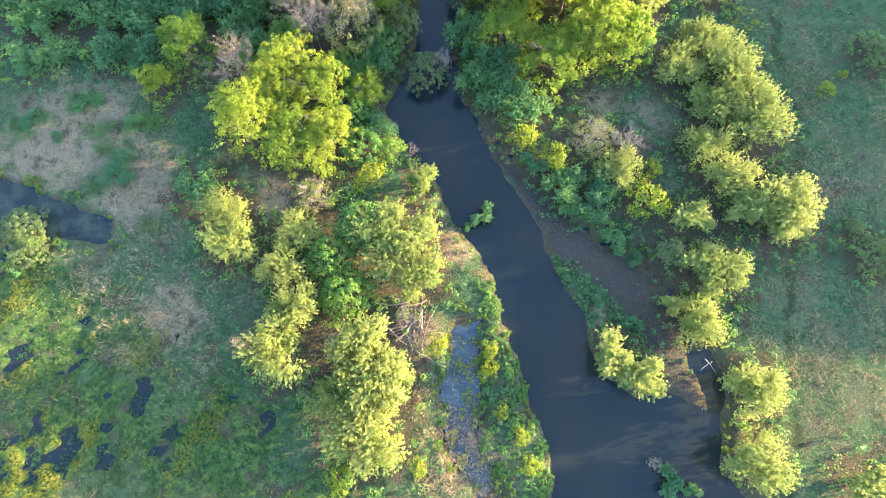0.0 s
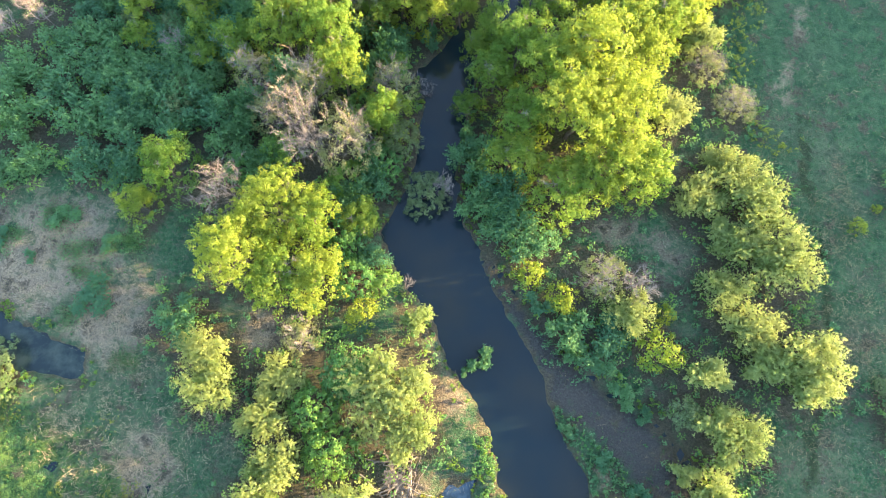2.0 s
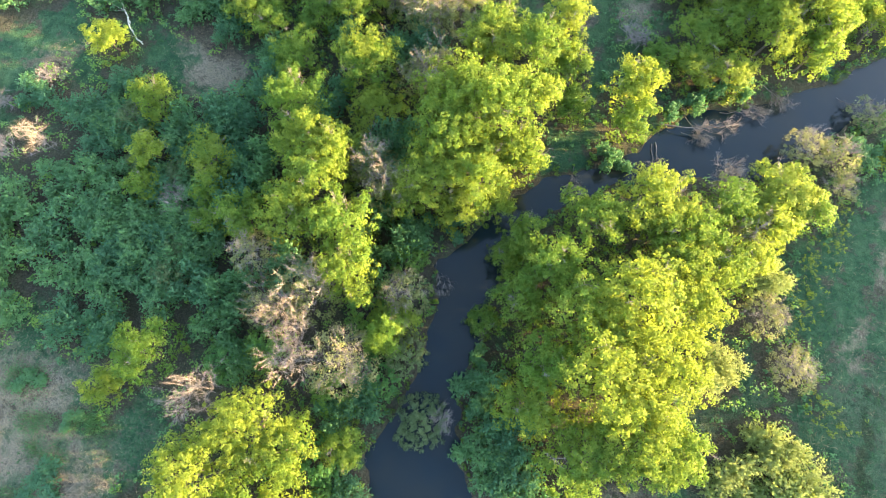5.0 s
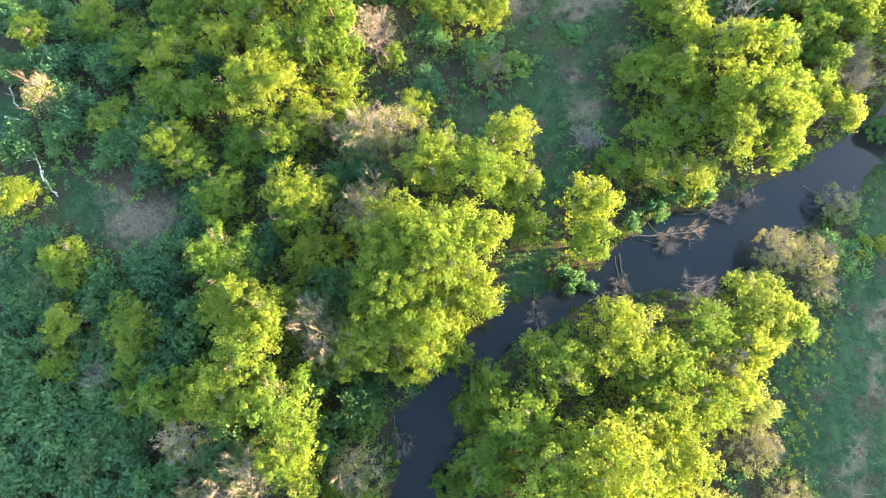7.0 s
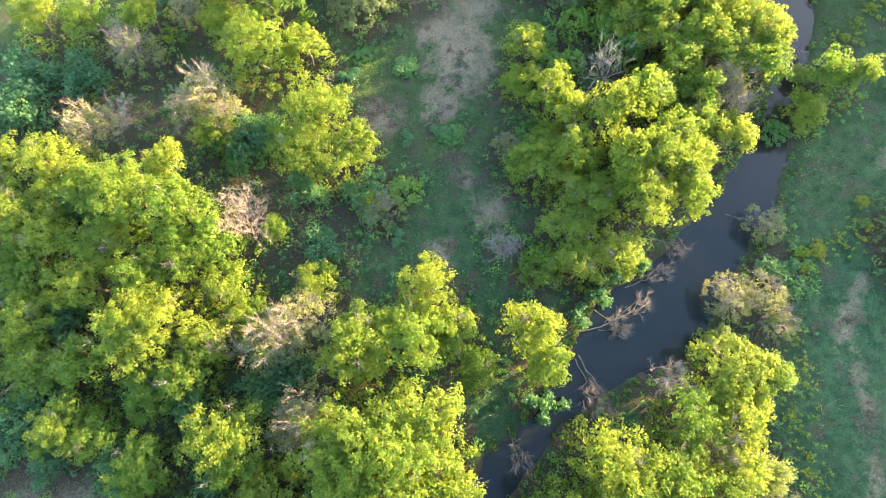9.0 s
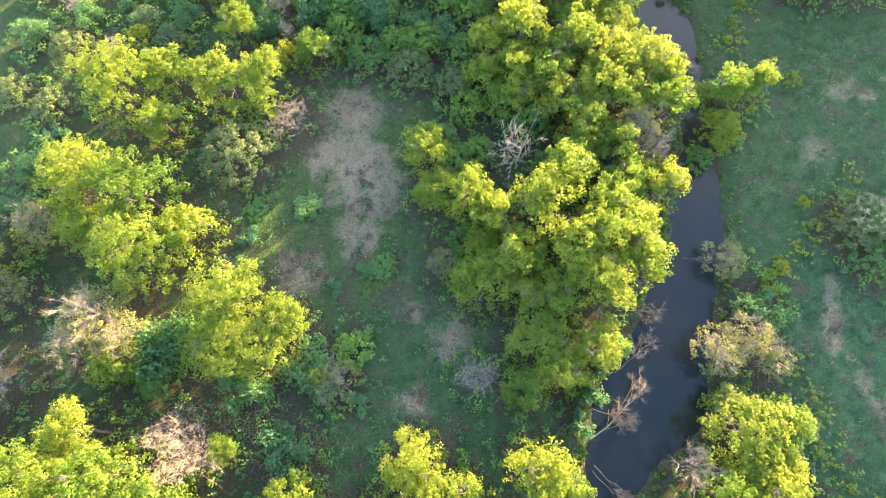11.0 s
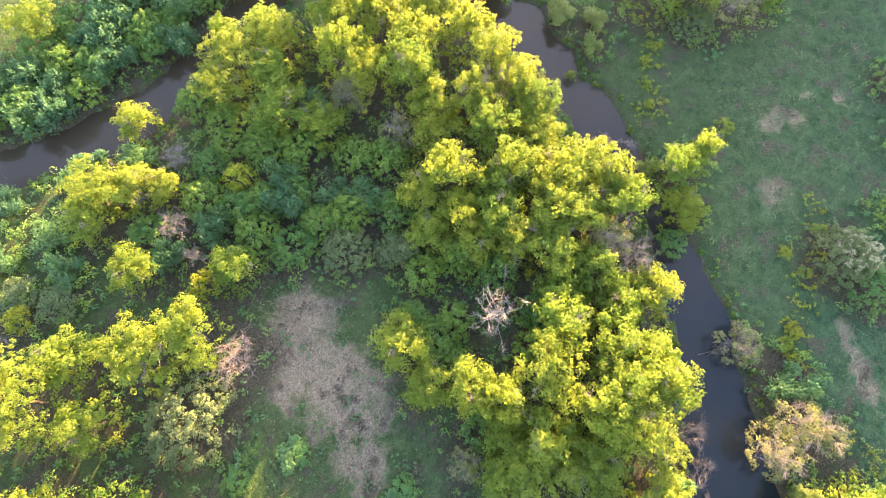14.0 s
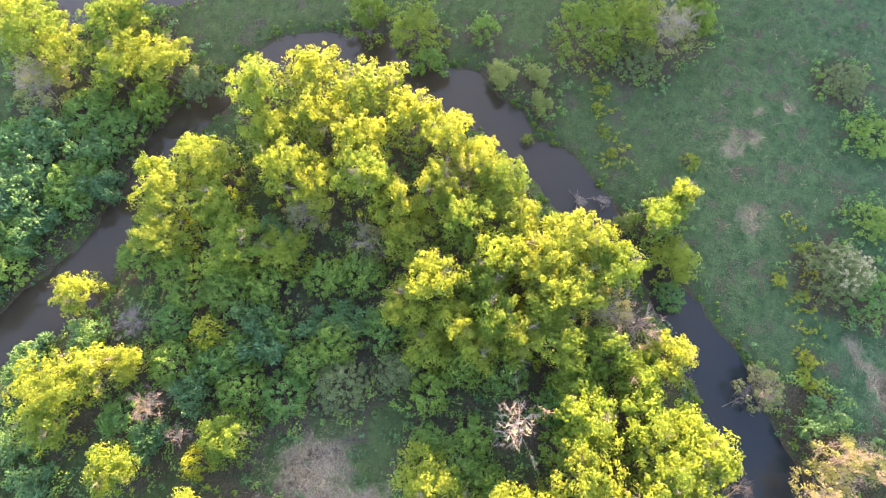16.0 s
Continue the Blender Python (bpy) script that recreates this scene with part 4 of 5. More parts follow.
plant("broadleaf", -8.1, 112.9, 6.0, 3.3)
plant("broadleaf", -7.3, 103.7, 7.0, 4.1)
plant("broadleaf", -3.4, 99.0, 5.0, 2.5)
plant("broadleaf", -10.7, 99.6, 5.0, 3.7)
plant("half_dead", -20.5, 108.5, 7.5, 4.4)
plant("half_dead", -22.6, 106.7, 6.0, 3.5)
plant("broadleaf", -19.8, 103.4, 5.0, 3.1)
plant("dead", 7.2, 120.9, 3.0, 3.9)
plant("broadleaf", 19.4, 108.4, 5.5, 3.2)
plant("broadleaf", 17.4, 103.7, 4.0, 2.9)
plant("broadleaf", 19.9, 100.3, 7.0, 3.0)
plant("broadleaf", 20.8, 97.0, 8.0, 2.8)
plant("broadleaf", 24.9, 95.3, 9.0, 3.6)
plant("broadleaf", 29.2, 96.9, 9.0, 3.3)
plant("broadleaf", 28.5, 89.8, 9.0, 3.5)
plant("broadleaf", 25.3, 89.3, 8.5, 3.3)
plant("broadleaf", 26.4, 85.7, 8.0, 3.5)
plant("broadleaf", 31.7, 85.0, 7.0, 3.0)
plant("broadleaf", 20.4, 92.2, 7.5, 3.3)
plant("broadleaf", 16.7, 91.9, 6.0, 3.7)
plant("broadleaf", 21.6, 87.0, 5.5, 3.1)
plant("broadleaf", 18.6, 84.0, 4.5, 3.8)
plant("broadleaf", 22.9, 80.3, 4.5, 3.2)
plant("broadleaf", 18.3, 79.9, 4.0, 3.1)
plant("broadleaf", 14.4, 80.4, 3.5, 2.8)
plant("half_dead", 14.0, 96.1, 3.0, 2.1)
plant("sapling", 7.9, 99.2, 0.75, 1.95)
plant("sapling", -1.4, 113.0, 0.6, 1.72)
plant("sapling", 4.1, 109.8, 0.6, 1.72)
plant("sapling", 0.9, 92.6, 2.0, 2.4)
plant("dead", 11.2, 83.3, 2.0, 3.0)
plant("half_dead", -2.1, 90.8, 3.0, 2.9)
plant("broadleaf", 39.2, 91.1, 6.0, 3.1)
plant("broadleaf", 36.3, 93.1, 6.5, 2.9)
plant("broadleaf", 52.7, 96.5, 6.5, 2.7)
plant("broadleaf", 55.9, 95.2, 6.5, 2.1)
plant("broadleaf", 49.7, 93.1, 4.5, 2.7)
plant("sapling", 46.5, 91.8, 2.5, 2.1)
plant("half_dead", 33.6, 73.3, 5.0, 3.3)
plant("half_dead", 37.0, 73.0, 4.0, 3.0)
plant("willow", 31.0, 69.2, 3.5, 2.2)
plant("blossom", 56.2, 76.4, 4.5, 4.0)
plant("sapling", 55.5, 72.6, 3.0, 3.7)
plant("half_dead", 40.8, 80.8, 3.0, 2.8)
plant("weed", 53.3, 81.3, 1.0, 1.0)
plant("weed", 43.9, 76.6, 1.0, 1.2)
plant("broadleaf", 47.5, 142.9, 9.0, 4.0)
plant("broadleaf", 52.4, 138.3, 8.5, 4.1)
plant("broadleaf", 52.8, 131.8, 8.5, 4.4)
plant("broadleaf", 43.9, 139.4, 8.0, 3.6)
plant("broadleaf", 47.6, 135.2, 8.5, 3.6)
plant("broadleaf", 52.5, 125.8, 8.0, 3.2)
plant("broadleaf", 47.1, 129.4, 9.5, 3.6)
plant("broadleaf", 43.4, 126.8, 9.5, 3.7)
plant("broadleaf", 51.8, 121.3, 8.0, 3.9)
plant("broadleaf", 40.7, 135.1, 9.4, 3.4)
plant("broadleaf", 40.2, 131.5, 8.0, 3.4)
plant("broadleaf", 33.1, 146.6, 6.0, 4.1)
plant("broadleaf", 29.0, 144.7, 5.5, 3.5)
plant("broadleaf", 38.0, 143.2, 6.5, 3.6)
plant("broadleaf", 38.9, 146.7, 6.0, 2.9)
plant("broadleaf", 35.1, 150.6, 5.0, 1.9)
plant("broadleaf", 31.5, 136.7, 6.0, 3.8)
plant("broadleaf", 33.0, 132.2, 5.0, 3.1)
plant("broadleaf", 34.3, 140.7, 6.0, 3.1)
plant("half_dead", 47.6, 118.6, 7.0, 3.0)
plant("broadleaf", 50.5, 116.9, 7.5, 3.5)
plant("broadleaf", 49.3, 113.2, 7.0, 3.5)
plant("broadleaf", 46.4, 110.7, 7.0, 3.4)
plant("broadleaf", 45.4, 119.7, 7.5, 3.1)
plant("broadleaf", 43.3, 115.4, 8.0, 3.4)
plant("broadleaf", 42.5, 123.1, 7.0, 3.1)
plant("broadleaf", 39.7, 120.4, 6.0, 3.4)
plant("half_dead", 37.5, 124.1, 5.0, 2.8)
plant("sapling", 34.5, 123.4, 4.0, 3.3)
plant("half_dead", 38.0, 132.0, 6.0, 3.2)
plant("broadleaf", 45.7, 104.8, 8.0, 4.0)
plant("broadleaf", 42.9, 106.8, 7.5, 3.3)
plant("broadleaf", 46.7, 101.3, 7.5, 3.0)
plant("broadleaf", 45.3, 98.8, 7.0, 3.0)
plant("broadleaf", 41.0, 102.3, 7.5, 3.9)
plant("broadleaf", 38.7, 104.5, 7.0, 3.2)
plant("half_dead", 41.2, 98.0, 6.5, 3.2)
plant("dead", 40.8, 94.7, 6.0, 3.0)
plant("broadleaf", 36.1, 115.3, 8.5, 3.2)
plant("broadleaf", 33.1, 117.2, 5.0, 3.0)
plant("broadleaf", 33.7, 112.3, 6.0, 2.9)
plant("broadleaf", 32.3, 109.1, 5.5, 3.2)
plant("broadleaf", 35.7, 108.2, 7.0, 3.2)
plant("broadleaf", 29.9, 113.1, 5.0, 2.9)
plant("broadleaf", 36.2, 101.7, 7.0, 3.5)
plant("broadleaf", 37.1, 97.2, 6.5, 3.2)
plant("broadleaf", 19.4, 149.8, 5.0, 2.7)
plant("dead", 19.5, 143.2, 2.0, 3.0)
plant("broadleaf", 11.1, 145.0, 6.0, 4.1)
plant("broadleaf", 13.9, 143.1, 5.0, 3.2)
plant("broadleaf", 7.9, 143.7, 5.0, 3.1)
plant("broadleaf", 16.1, 140.4, 4.5, 2.3)
plant("weed", 21.8, 135.0, 4.0, 2.4)
plant("sapling", 21.1, 139.5, 3.0, 2.7)
plant("sapling", 24.4, 139.6, 3.0, 2.8)
plant("shrub", 23.0, 129.2, 4.3, 3.3)
plant("sapling", 18.3, 129.0, 4.0, 3.1)
plant("broadleaf", 14.2, 127.6, 4.5, 3.0)
plant("sapling", 19.7, 124.7, 3.5, 3.1)
plant("shrub", 27.6, 125.3, 3.0, 2.8)
plant("sapling", 26.6, 122.5, 4.0, 3.2)
plant("grey_shrub", 23.1, 120.0, 3.5, 3.6)
plant("sapling", 17.7, 136.8, 4.0, 2.9)
plant("shrub", 15.7, 133.3, 3.5, 2.8)
plant("dead", 13.6, 135.9, 4.5, 2.5)
plant("broadleaf", 7.3, 135.5, 5.5, 2.7)
plant("weed", 10.7, 129.1, 4.0, 1.9)
plant("dead", 12.3, 131.8, 4.0, 1.6)
plant("sapling", 29.1, 132.2, 4.0, 3.3)
plant("sapling", 26.7, 135.9, 3.5, 3.3)
plant("shrub", 25.4, 131.5, 3.5, 3.0)
plant("sapling", 19.7, 132.8, 3.5, 3.1)
plant("sapling", 10.9, 138.5, 3.5, 2.8)
plant("shrub", 10.4, 134.7, 3.5, 2.7)
plant("sapling", 21.6, 131.1, 4.0, 2.8)
plant("sapling", 23.6, 124.3, 3.5, 2.8)
plant("shrub", 15.8, 146.6, 3.0, 3.0)
plant("shrub", 13.0, 151.4, 2.0, 2.4)
plant("shrub", 10.4, 151.5, 2.2, 2.8)
plant("sapling", 26.6, 142.5, 3.0, 3.0)
plant("sapling", 25.8, 147.0, 3.5, 3.0)
plant("broadleaf", 44.1, 173.8, 7.0, 5.5)
plant("broadleaf", 43.0, 167.4, 6.0, 4.3)
plant("half_dead", 38.7, 169.1, 6.0, 4.5)
plant("broadleaf", 44.0, 161.4, 6.0, 3.8)
plant("broadleaf", 47.3, 162.1, 6.0, 3.5)
plant("broadleaf", 47.6, 157.3, 6.0, 4.0)
plant("grey_shrub", 47.4, 153.0, 5.0, 2.9)
plant("broadleaf", 49.6, 165.9, 7.0, 3.9)
plant("broadleaf", 45.3, 177.5, 7.0, 4.0)
plant("broadleaf", 51.8, 164.5, 6.0, 3.2)
plant("shrub", 33.5, 166.4, 4.5, 4.8)
plant("sapling", 38.5, 162.8, 4.5, 4.1)
plant("shrub", 27.7, 163.6, 4.0, 4.7)
plant("sapling", 30.2, 159.9, 4.0, 3.2)
plant("shrub", 34.8, 159.5, 4.0, 3.3)
plant("sapling", 38.2, 158.3, 4.0, 3.4)
plant("shrub", 24.3, 159.6, 3.6, 3.2)
plant("sapling", 28.4, 157.3, 3.6, 2.4)
plant("shrub", 21.4, 159.1, 3.1, 2.4)
plant("sapling", 43.0, 157.2, 4.5, 3.1)
plant("sapling", 30.9, 168.5, 4.5, 4.0)
plant("broadleaf", 65.2, 138.6, 5.0, 3.3)
plant("broadleaf", 65.5, 131.5, 5.0, 3.9)
plant("sapling", 62.7, 128.6, 4.0, 2.6)
plant("sapling", 70.2, 124.2, 3.5, 2.2)
plant("broadleaf", 74.1, 111.4, 6.0, 4.7)
plant("broadleaf", 76.9, 107.2, 6.0, 3.9)
plant("half_dead", 78.8, 103.1, 6.0, 4.5)
plant("broadleaf", 81.6, 100.4, 5.0, 3.2)
plant("grey_shrub", 74.3, 104.9, 2.5, 3.5)
plant("willow", 64.6, 119.4, 3.0, 2.5)
plant("willow", 66.7, 115.3, 2.5, 2.2)
plant("willow", 63.1, 113.5, 2.5, 2.1)
plant("weed", 58.3, 113.3, 1.5, 0.9)
plant("grey_shrub", 81.8, 80.3, 2.5, 3.2)
plant("sapling", 75.5, 75.5, 2.0, 3.3)
plant("sapling", 64.4, 73.5, 2.0, 2.7)
plant("weed", 63.3, 94.4, 1.5, 1.3)
plant("willow", 52.7, 98.8, 2.5, 1.8)
plant("weed", 45.7, 76.6, 1.0, 1.1)
plant("weed", 62.9, 105.0, 0.7, 0.8)
plant("weed", 60.7, 103.2, 0.7, 0.8)
plant("weed", 66.0, 106.9, 0.6, 0.7)
plant("dead", 4.8, 159.0, 4.0, 2.3)
plant("grey_shrub", -2.9, 145.0, 2.2, 2.8)
plant("shrub", 3.6, 147.2, 2.2, 3.0)
plant("shrub", -1.9, 149.5, 2.2, 3.0)
plant("shrub", 2.5, 142.9, 2.4, 3.0)
plant("grey_shrub", -0.9, 140.4, 2.2, 2.8)
plant("shrub", 2.8, 155.2, 2.0, 3.0)
plant("shrub", 11.4, 161.7, 3.6, 3.0)
plant("sapling", 7.5, 165.0, 3.6, 3.0)
plant("shrub", 14.2, 159.4, 3.6, 3.0)
plant("broadleaf", -42.2, 97.5, 7.0, 3.6)
plant("broadleaf", -34.5, 87.4, 7.0, 3.5)
plant("broadleaf", -33.0, 98.2, 8.0, 3.7)
plant("broadleaf", -43.2, 103.4, 7.0, 3.7)
plant("broadleaf", -20.0, 89.0, 7.5, 3.1)
plant("broadleaf", -26.9, 86.5, 8.0, 3.4)
plant("broadleaf", -34.7, 79.1, 6.0, 3.3)
plant("broadleaf", -21.8, 78.4, 6.0, 3.0)
plant("broadleaf", -17.8, 80.7, 5.0, 2.7)
plant("broadleaf", -28.7, 74.5, 5.0, 3.2)
plant("broadleaf", -40.2, 84.9, 6.0, 3.4)
plant("broadleaf", -42.3, 91.0, 6.0, 3.5)
plant("half_dead", -16.0, 77.9, 6.0, 2.7)
plant("half_dead", -20.1, 78.7, 6.0, 2.4)
plant("broadleaf", -7.3, 73.8, 8.0, 3.2)
plant("half_dead", -13.8, 68.5, 7.0, 3.2)
plant("broadleaf", -19.7, 67.5, 8.0, 3.6)
plant("broadleaf", -10.3, 83.2, 4.0, 2.8)
plant("shrub", -1.0, 87.9, 0.75, 1.88)
plant("shrub", -32.6, 68.6, 4.0, 3.2)
plant("broadleaf", -29.7, 67.6, 4.0, 2.8)
plant("shrub", -37.5, 84.6, 4.0, 3.5)
plant("shrub", -25.0, 72.7, 4.0, 3.3)
plant("broadleaf", 21.1, 170.6, 5.0, 4.0)
plant("sapling", 22.2, 161.5, 3.6, 3.2)
plant("shrub", 15.4, 166.2, 3.6, 3.8)
plant("sapling", 28.5, 159.1, 3.6, 3.2)
plant("shrub", 31.1, 155.7, 3.6, 3.0)
plant("shrub", 33.6, 133.7, 4.0, 3.4)
plant("sapling", 27.8, 136.6, 3.5, 3.2)
plant("sapling", 32.7, 126.8, 3.0, 3.2)
plant("shrub", 28.8, 122.5, 3.0, 3.3)
plant("sapling", 24.5, 128.9, 3.5, 3.1)
plant("sapling", 30.1, 118.5, 3.5, 3.0)
plant("grey_shrub", 26.5, 115.6, 3.0, 2.5)
plant("sapling", 21.5, 106.0, 3.0, 3.2)
plant("sapling", 20.8, 103.2, 3.0, 2.8)
plant("sapling", 17.3, 97.0, 3.0, 2.3)
plant("broadleaf", 18.6, 94.6, 4.5, 3.0)
plant("broadleaf", 19.9, 89.0, 5.0, 3.0)
plant("broadleaf", 15.1, 93.3, 4.0, 2.4)
plant("broadleaf", -21.9, 47.2, 9.0, 3.9)
plant("broadleaf", -23.1, 56.5, 9.0, 3.7)
plant("broadleaf", -27.3, 46.2, 7.0, 3.3)
plant("shrub", -20.7, 42.7, 6.0, 4.0)
plant("shrub", -25.5, 38.6, 5.0, 3.6)
plant("shrub", -12.4, 46.0, 5.0, 3.7)
plant("shrub", -13.9, 50.8, 5.0, 3.3)
plant("broadleaf", -8.4, 55.6, 9.0, 4.3)
plant("broadleaf", -4.8, 59.6, 9.0, 4.4)
plant("broadleaf", -4.4, 53.7, 7.0, 2.9)
plant("broadleaf", -10.5, 53.4, 7.0, 2.9)
plant("shrub", -8.3, 50.7, 3.0, 2.9)
plant("shrub", -4.5, 52.0, 2.5, 2.4)
plant("broadleaf", 2.0, 50.3, 5.0, 2.4)
plant("broadleaf", 1.4, 42.6, 4.0, 2.1)
plant("shrub", 19.8, 76.2, 3.0, 1.9)
plant("shrub", 21.8, 78.1, 3.5, 2.2)
plant("shrub", 24.5, 79.4, 3.5, 2.2)
plant("shrub", 17.2, 74.3, 2.5, 1.9)
plant("broadleaf", -17.4, 63.1, 6.0, 3.6)
plant("broadleaf", -19.0, 57.1, 5.0, 3.2)
plant("broadleaf", -25.8, 57.1, 5.0, 3.2)
plant("shrub", -31.3, 63.8, 4.0, 3.7)
plant("shrub", -47.9, 83.8, 4.0, 4.1)
plant("shrub", -53.6, 101.7, 4.0, 4.5)
plant("shrub", -48.5, 105.1, 4.0, 4.5)
plant("shrub", -50.6, 95.1, 4.0, 4.4)
plant("shrub", -44.6, 96.6, 4.0, 3.9)
plant("shrub", -55.1, 107.8, 4.0, 4.6)
plant("shrub", -37.7, 97.4, 4.0, 3.9)
plant("shrub", -56.6, 70.8, 3.0, 3.8)
plant("shrub", -51.4, 76.8, 4.0, 4.3)
plant("shrub", -50.0, 82.8, 4.0, 4.4)
plant("shrub", -52.2, 72.3, 3.0, 3.4)
plant("broadleaf", -53.0, 63.8, 4.0, 2.9)
plant("shrub", -44.9, 72.1, 3.0, 4.2)
plant("shrub", -54.3, 88.0, 4.0, 4.5)
plant("shrub", -63.9, 87.1, 4.0, 3.6)
plant("shrub", -43.3, 74.4, 4.0, 3.8)
plant("shrub", -55.6, 81.7, 4.0, 4.0)
plant("shrub", -40.2, 75.7, 4.0, 3.8)
plant("shrub", -39.9, 70.0, 3.0, 3.3)
plant("shrub", -49.7, 59.1, 2.5, 3.2)
plant("shrub", -45.0, 53.3, 3.0, 3.5)
plant("shrub", -39.3, 53.7, 3.0, 3.5)
plant("shrub", -35.9, 56.9, 3.0, 3.1)
plant("shrub", -32.9, 58.6, 4.0, 3.5)
plant("sapling", -11.5, 30.8, 4.0, 3.3)
plant("sapling", -8.5, 33.6, 4.0, 3.4)
plant("sapling", -11.2, 40.1, 5.0, 3.1)
plant("sapling", -20.2, 33.4, 5.0, 3.4)
plant("sapling", -24.2, 31.0, 4.0, 3.0)
plant("sapling", -8.7, 47.4, 4.0, 2.8)
plant("shrub", -45.0, 23.1, 0.8, 2.5)
plant("shrub", -38.7, 20.5, 0.7, 1.9)
plant("shrub", -51.6, 19.4, 0.6, 1.9)
plant("shrub", -38.4, 14.0, 0.9, 3.4)
plant("shrub", -47.3, 17.9, 0.5, 1.3)
plant("shrub", -39.1, 29.6, 1.5, 3.2)
plant("sapling", -11.1, 24.6, 4.0, 3.3)
plant("sapling", -5.8, 19.5, 2.0, 2.1)
plant("sapling", -9.2, 19.7, 3.0, 3.3)
plant("sapling", 26.4, 111.4, 4.0, 2.5)
plant("sapling", 30.7, 108.7, 5.0, 2.9)
plant("sapling", 24.4, 105.6, 3.5, 2.3)
plant("sapling", 31.1, 105.0, 6.0, 2.7)
plant("sapling", 30.3, 99.2, 5.0, 2.7)
plant("sapling", 22.1, 109.4, 3.0, 2.0)
plant("sapling", 27.1, 97.4, 5.0, 2.5)
plant("grey_shrub", 27.4, 114.7, 3.0, 2.3)
plant("sapling", 30.3, 109.8, 5.0, 2.8)
plant("willow", 20.6, -4.2, 3.0, 1.9)
plant("shrub", -66.0, 80.0, 4.0, 3.5)
plant("shrub", -70.0, 76.0, 3.5, 3.5)
plant("shrub", -61.5, 80.5, 3.5, 3.0)
plant("shrub", -66.0, 88.0, 4.0, 4.0)
plant("shrub", -62.0, 95.0, 4.0, 4.0)
plant("shrub", -58.5, 100.5, 4.0, 4.0)
plant("shrub", -60.5, 90.0, 3.5, 3.5)
plant("shrub", -62.9, 46.7, 2.5, 3.0)
plant("grey_shrub", -66.0, 52.0, 2.0, 3.0)
plant("shrub", -70.0, 66.0, 3.0, 3.5)
plant("grey_shrub", -66.0, 70.0, 2.5, 3.0)
plant("dead", -58.8, 57.5, 2.0, 2.6)
plant("dead", -62.8, 52.6, 2.0, 2.4)
plant("dead", -46.5, 54.8, 2.5, 2.4)
plant("dead", -37.0, 47.4, 2.6, 2.4)
plant("dead", -1.6, -0.8, 1.2, 2.2)
plant("dead", -9.4, -4.2, 1.0, 2.0)
plant("dead", -18.0, -5.6, 5.6, 1.8)
plant("half_dead", -22.4, 122.3, 6.5, 3.2)
plant("sapling", -14.3, 102.9, 4.0, 3.2)
plant("sapling", -17.6, 100.4, 3.5, 3.0)
plant("broadleaf", -24.6, 98.0, 8.0, 3.4)
plant("half_dead", -18.4, 104.8, 6.5, 3.0)
plant("weed", -3.1, 91.8, 2.6, 2.0)
plant("grey_shrub", -12.8, 145.6, 3.0, 3.2)
plant("shrub", -9.0, 149.6, 2.4, 2.8)
plant("dead", -9.7, 152.4, 2.2, 2.6)
plant("shrub", -5.8, 155.0, 2.4, 3.0)
plant("grey_shrub", -17.7, 138.6, 2.6, 2.8)
plant("shrub", -22.0, 131.0, 3.0, 3.0)
plant("shrub", -18.6, 133.4, 2.5, 2.6)
plant("grey_shrub", -21.0, 143.0, 2.5, 3.0)
plant("shrub", -16.0, 150.0, 2.5, 3.0)
plant("shrub", -12.0, 157.6, 3.0, 3.2)
plant("shrub", -25.0, 127.0, 3.0, 3.0)
plant("dead", -8.0, 142.2, 2.5, 2.4)
plant("weed", -4.4, 142.4, 2.6, 2.0)
plant("broadleaf", 16.6, 57.0, 7.5, 3.4)
plant("broadleaf", 29.6, 61.6, 6.5, 3.3)
plant("broadleaf", 24.6, 55.2, 7.5, 3.6)
plant("broadleaf", 20.4, 53.4, 8.5, 3.6)
plant("broadleaf", 27.2, 57.0, 6.5, 2.8)
plant("broadleaf", 37.8, 111.0, 7.0, 3.1)
plant("broadleaf", 41.4, 110.4, 7.5, 3.2)
plant("broadleaf", 33.0, 98.6, 6.5, 3.0)
plant("broadleaf", 32.0, 91.8, 8.0, 3.2)
plant("broadleaf", 32.6, 88.2, 7.5, 3.2)
plant("broadleaf", 34.6, 105.0, 6.5, 3.0)
plant("sapling", 18.5, 159.2, 3.0, 2.6)
plant("shrub", 16.6, 161.5, 3.5, 3.0)
plant("sapling", 12.8, 163.6, 3.6, 3.2)
plant("shrub", 10.0, 166.8, 4.0, 3.4)
plant("shrub", 4.6, 168.6, 3.5, 3.0)
plant("shrub", 1.6, 170.0, 3.0, 3.0)
plant("sapling", 20.0, 163.8, 4.0, 3.4)
plant("shrub", 24.6, 163.8, 4.0, 3.4)
plant("sapling", 19.0, 168.0, 4.0, 3.6)
plant("shrub", 13.0, 169.5, 4.0, 3.6)
plant("sapling", 24.6, 167.8, 4.0, 3.6)
plant("shrub", 8.0, 171.5, 4.0, 3.4)
plant("sapling", 32.6, 158.6, 3.0, 2.6)
plant("shrub", 30.1, -16.7, 1.2, 1.4)


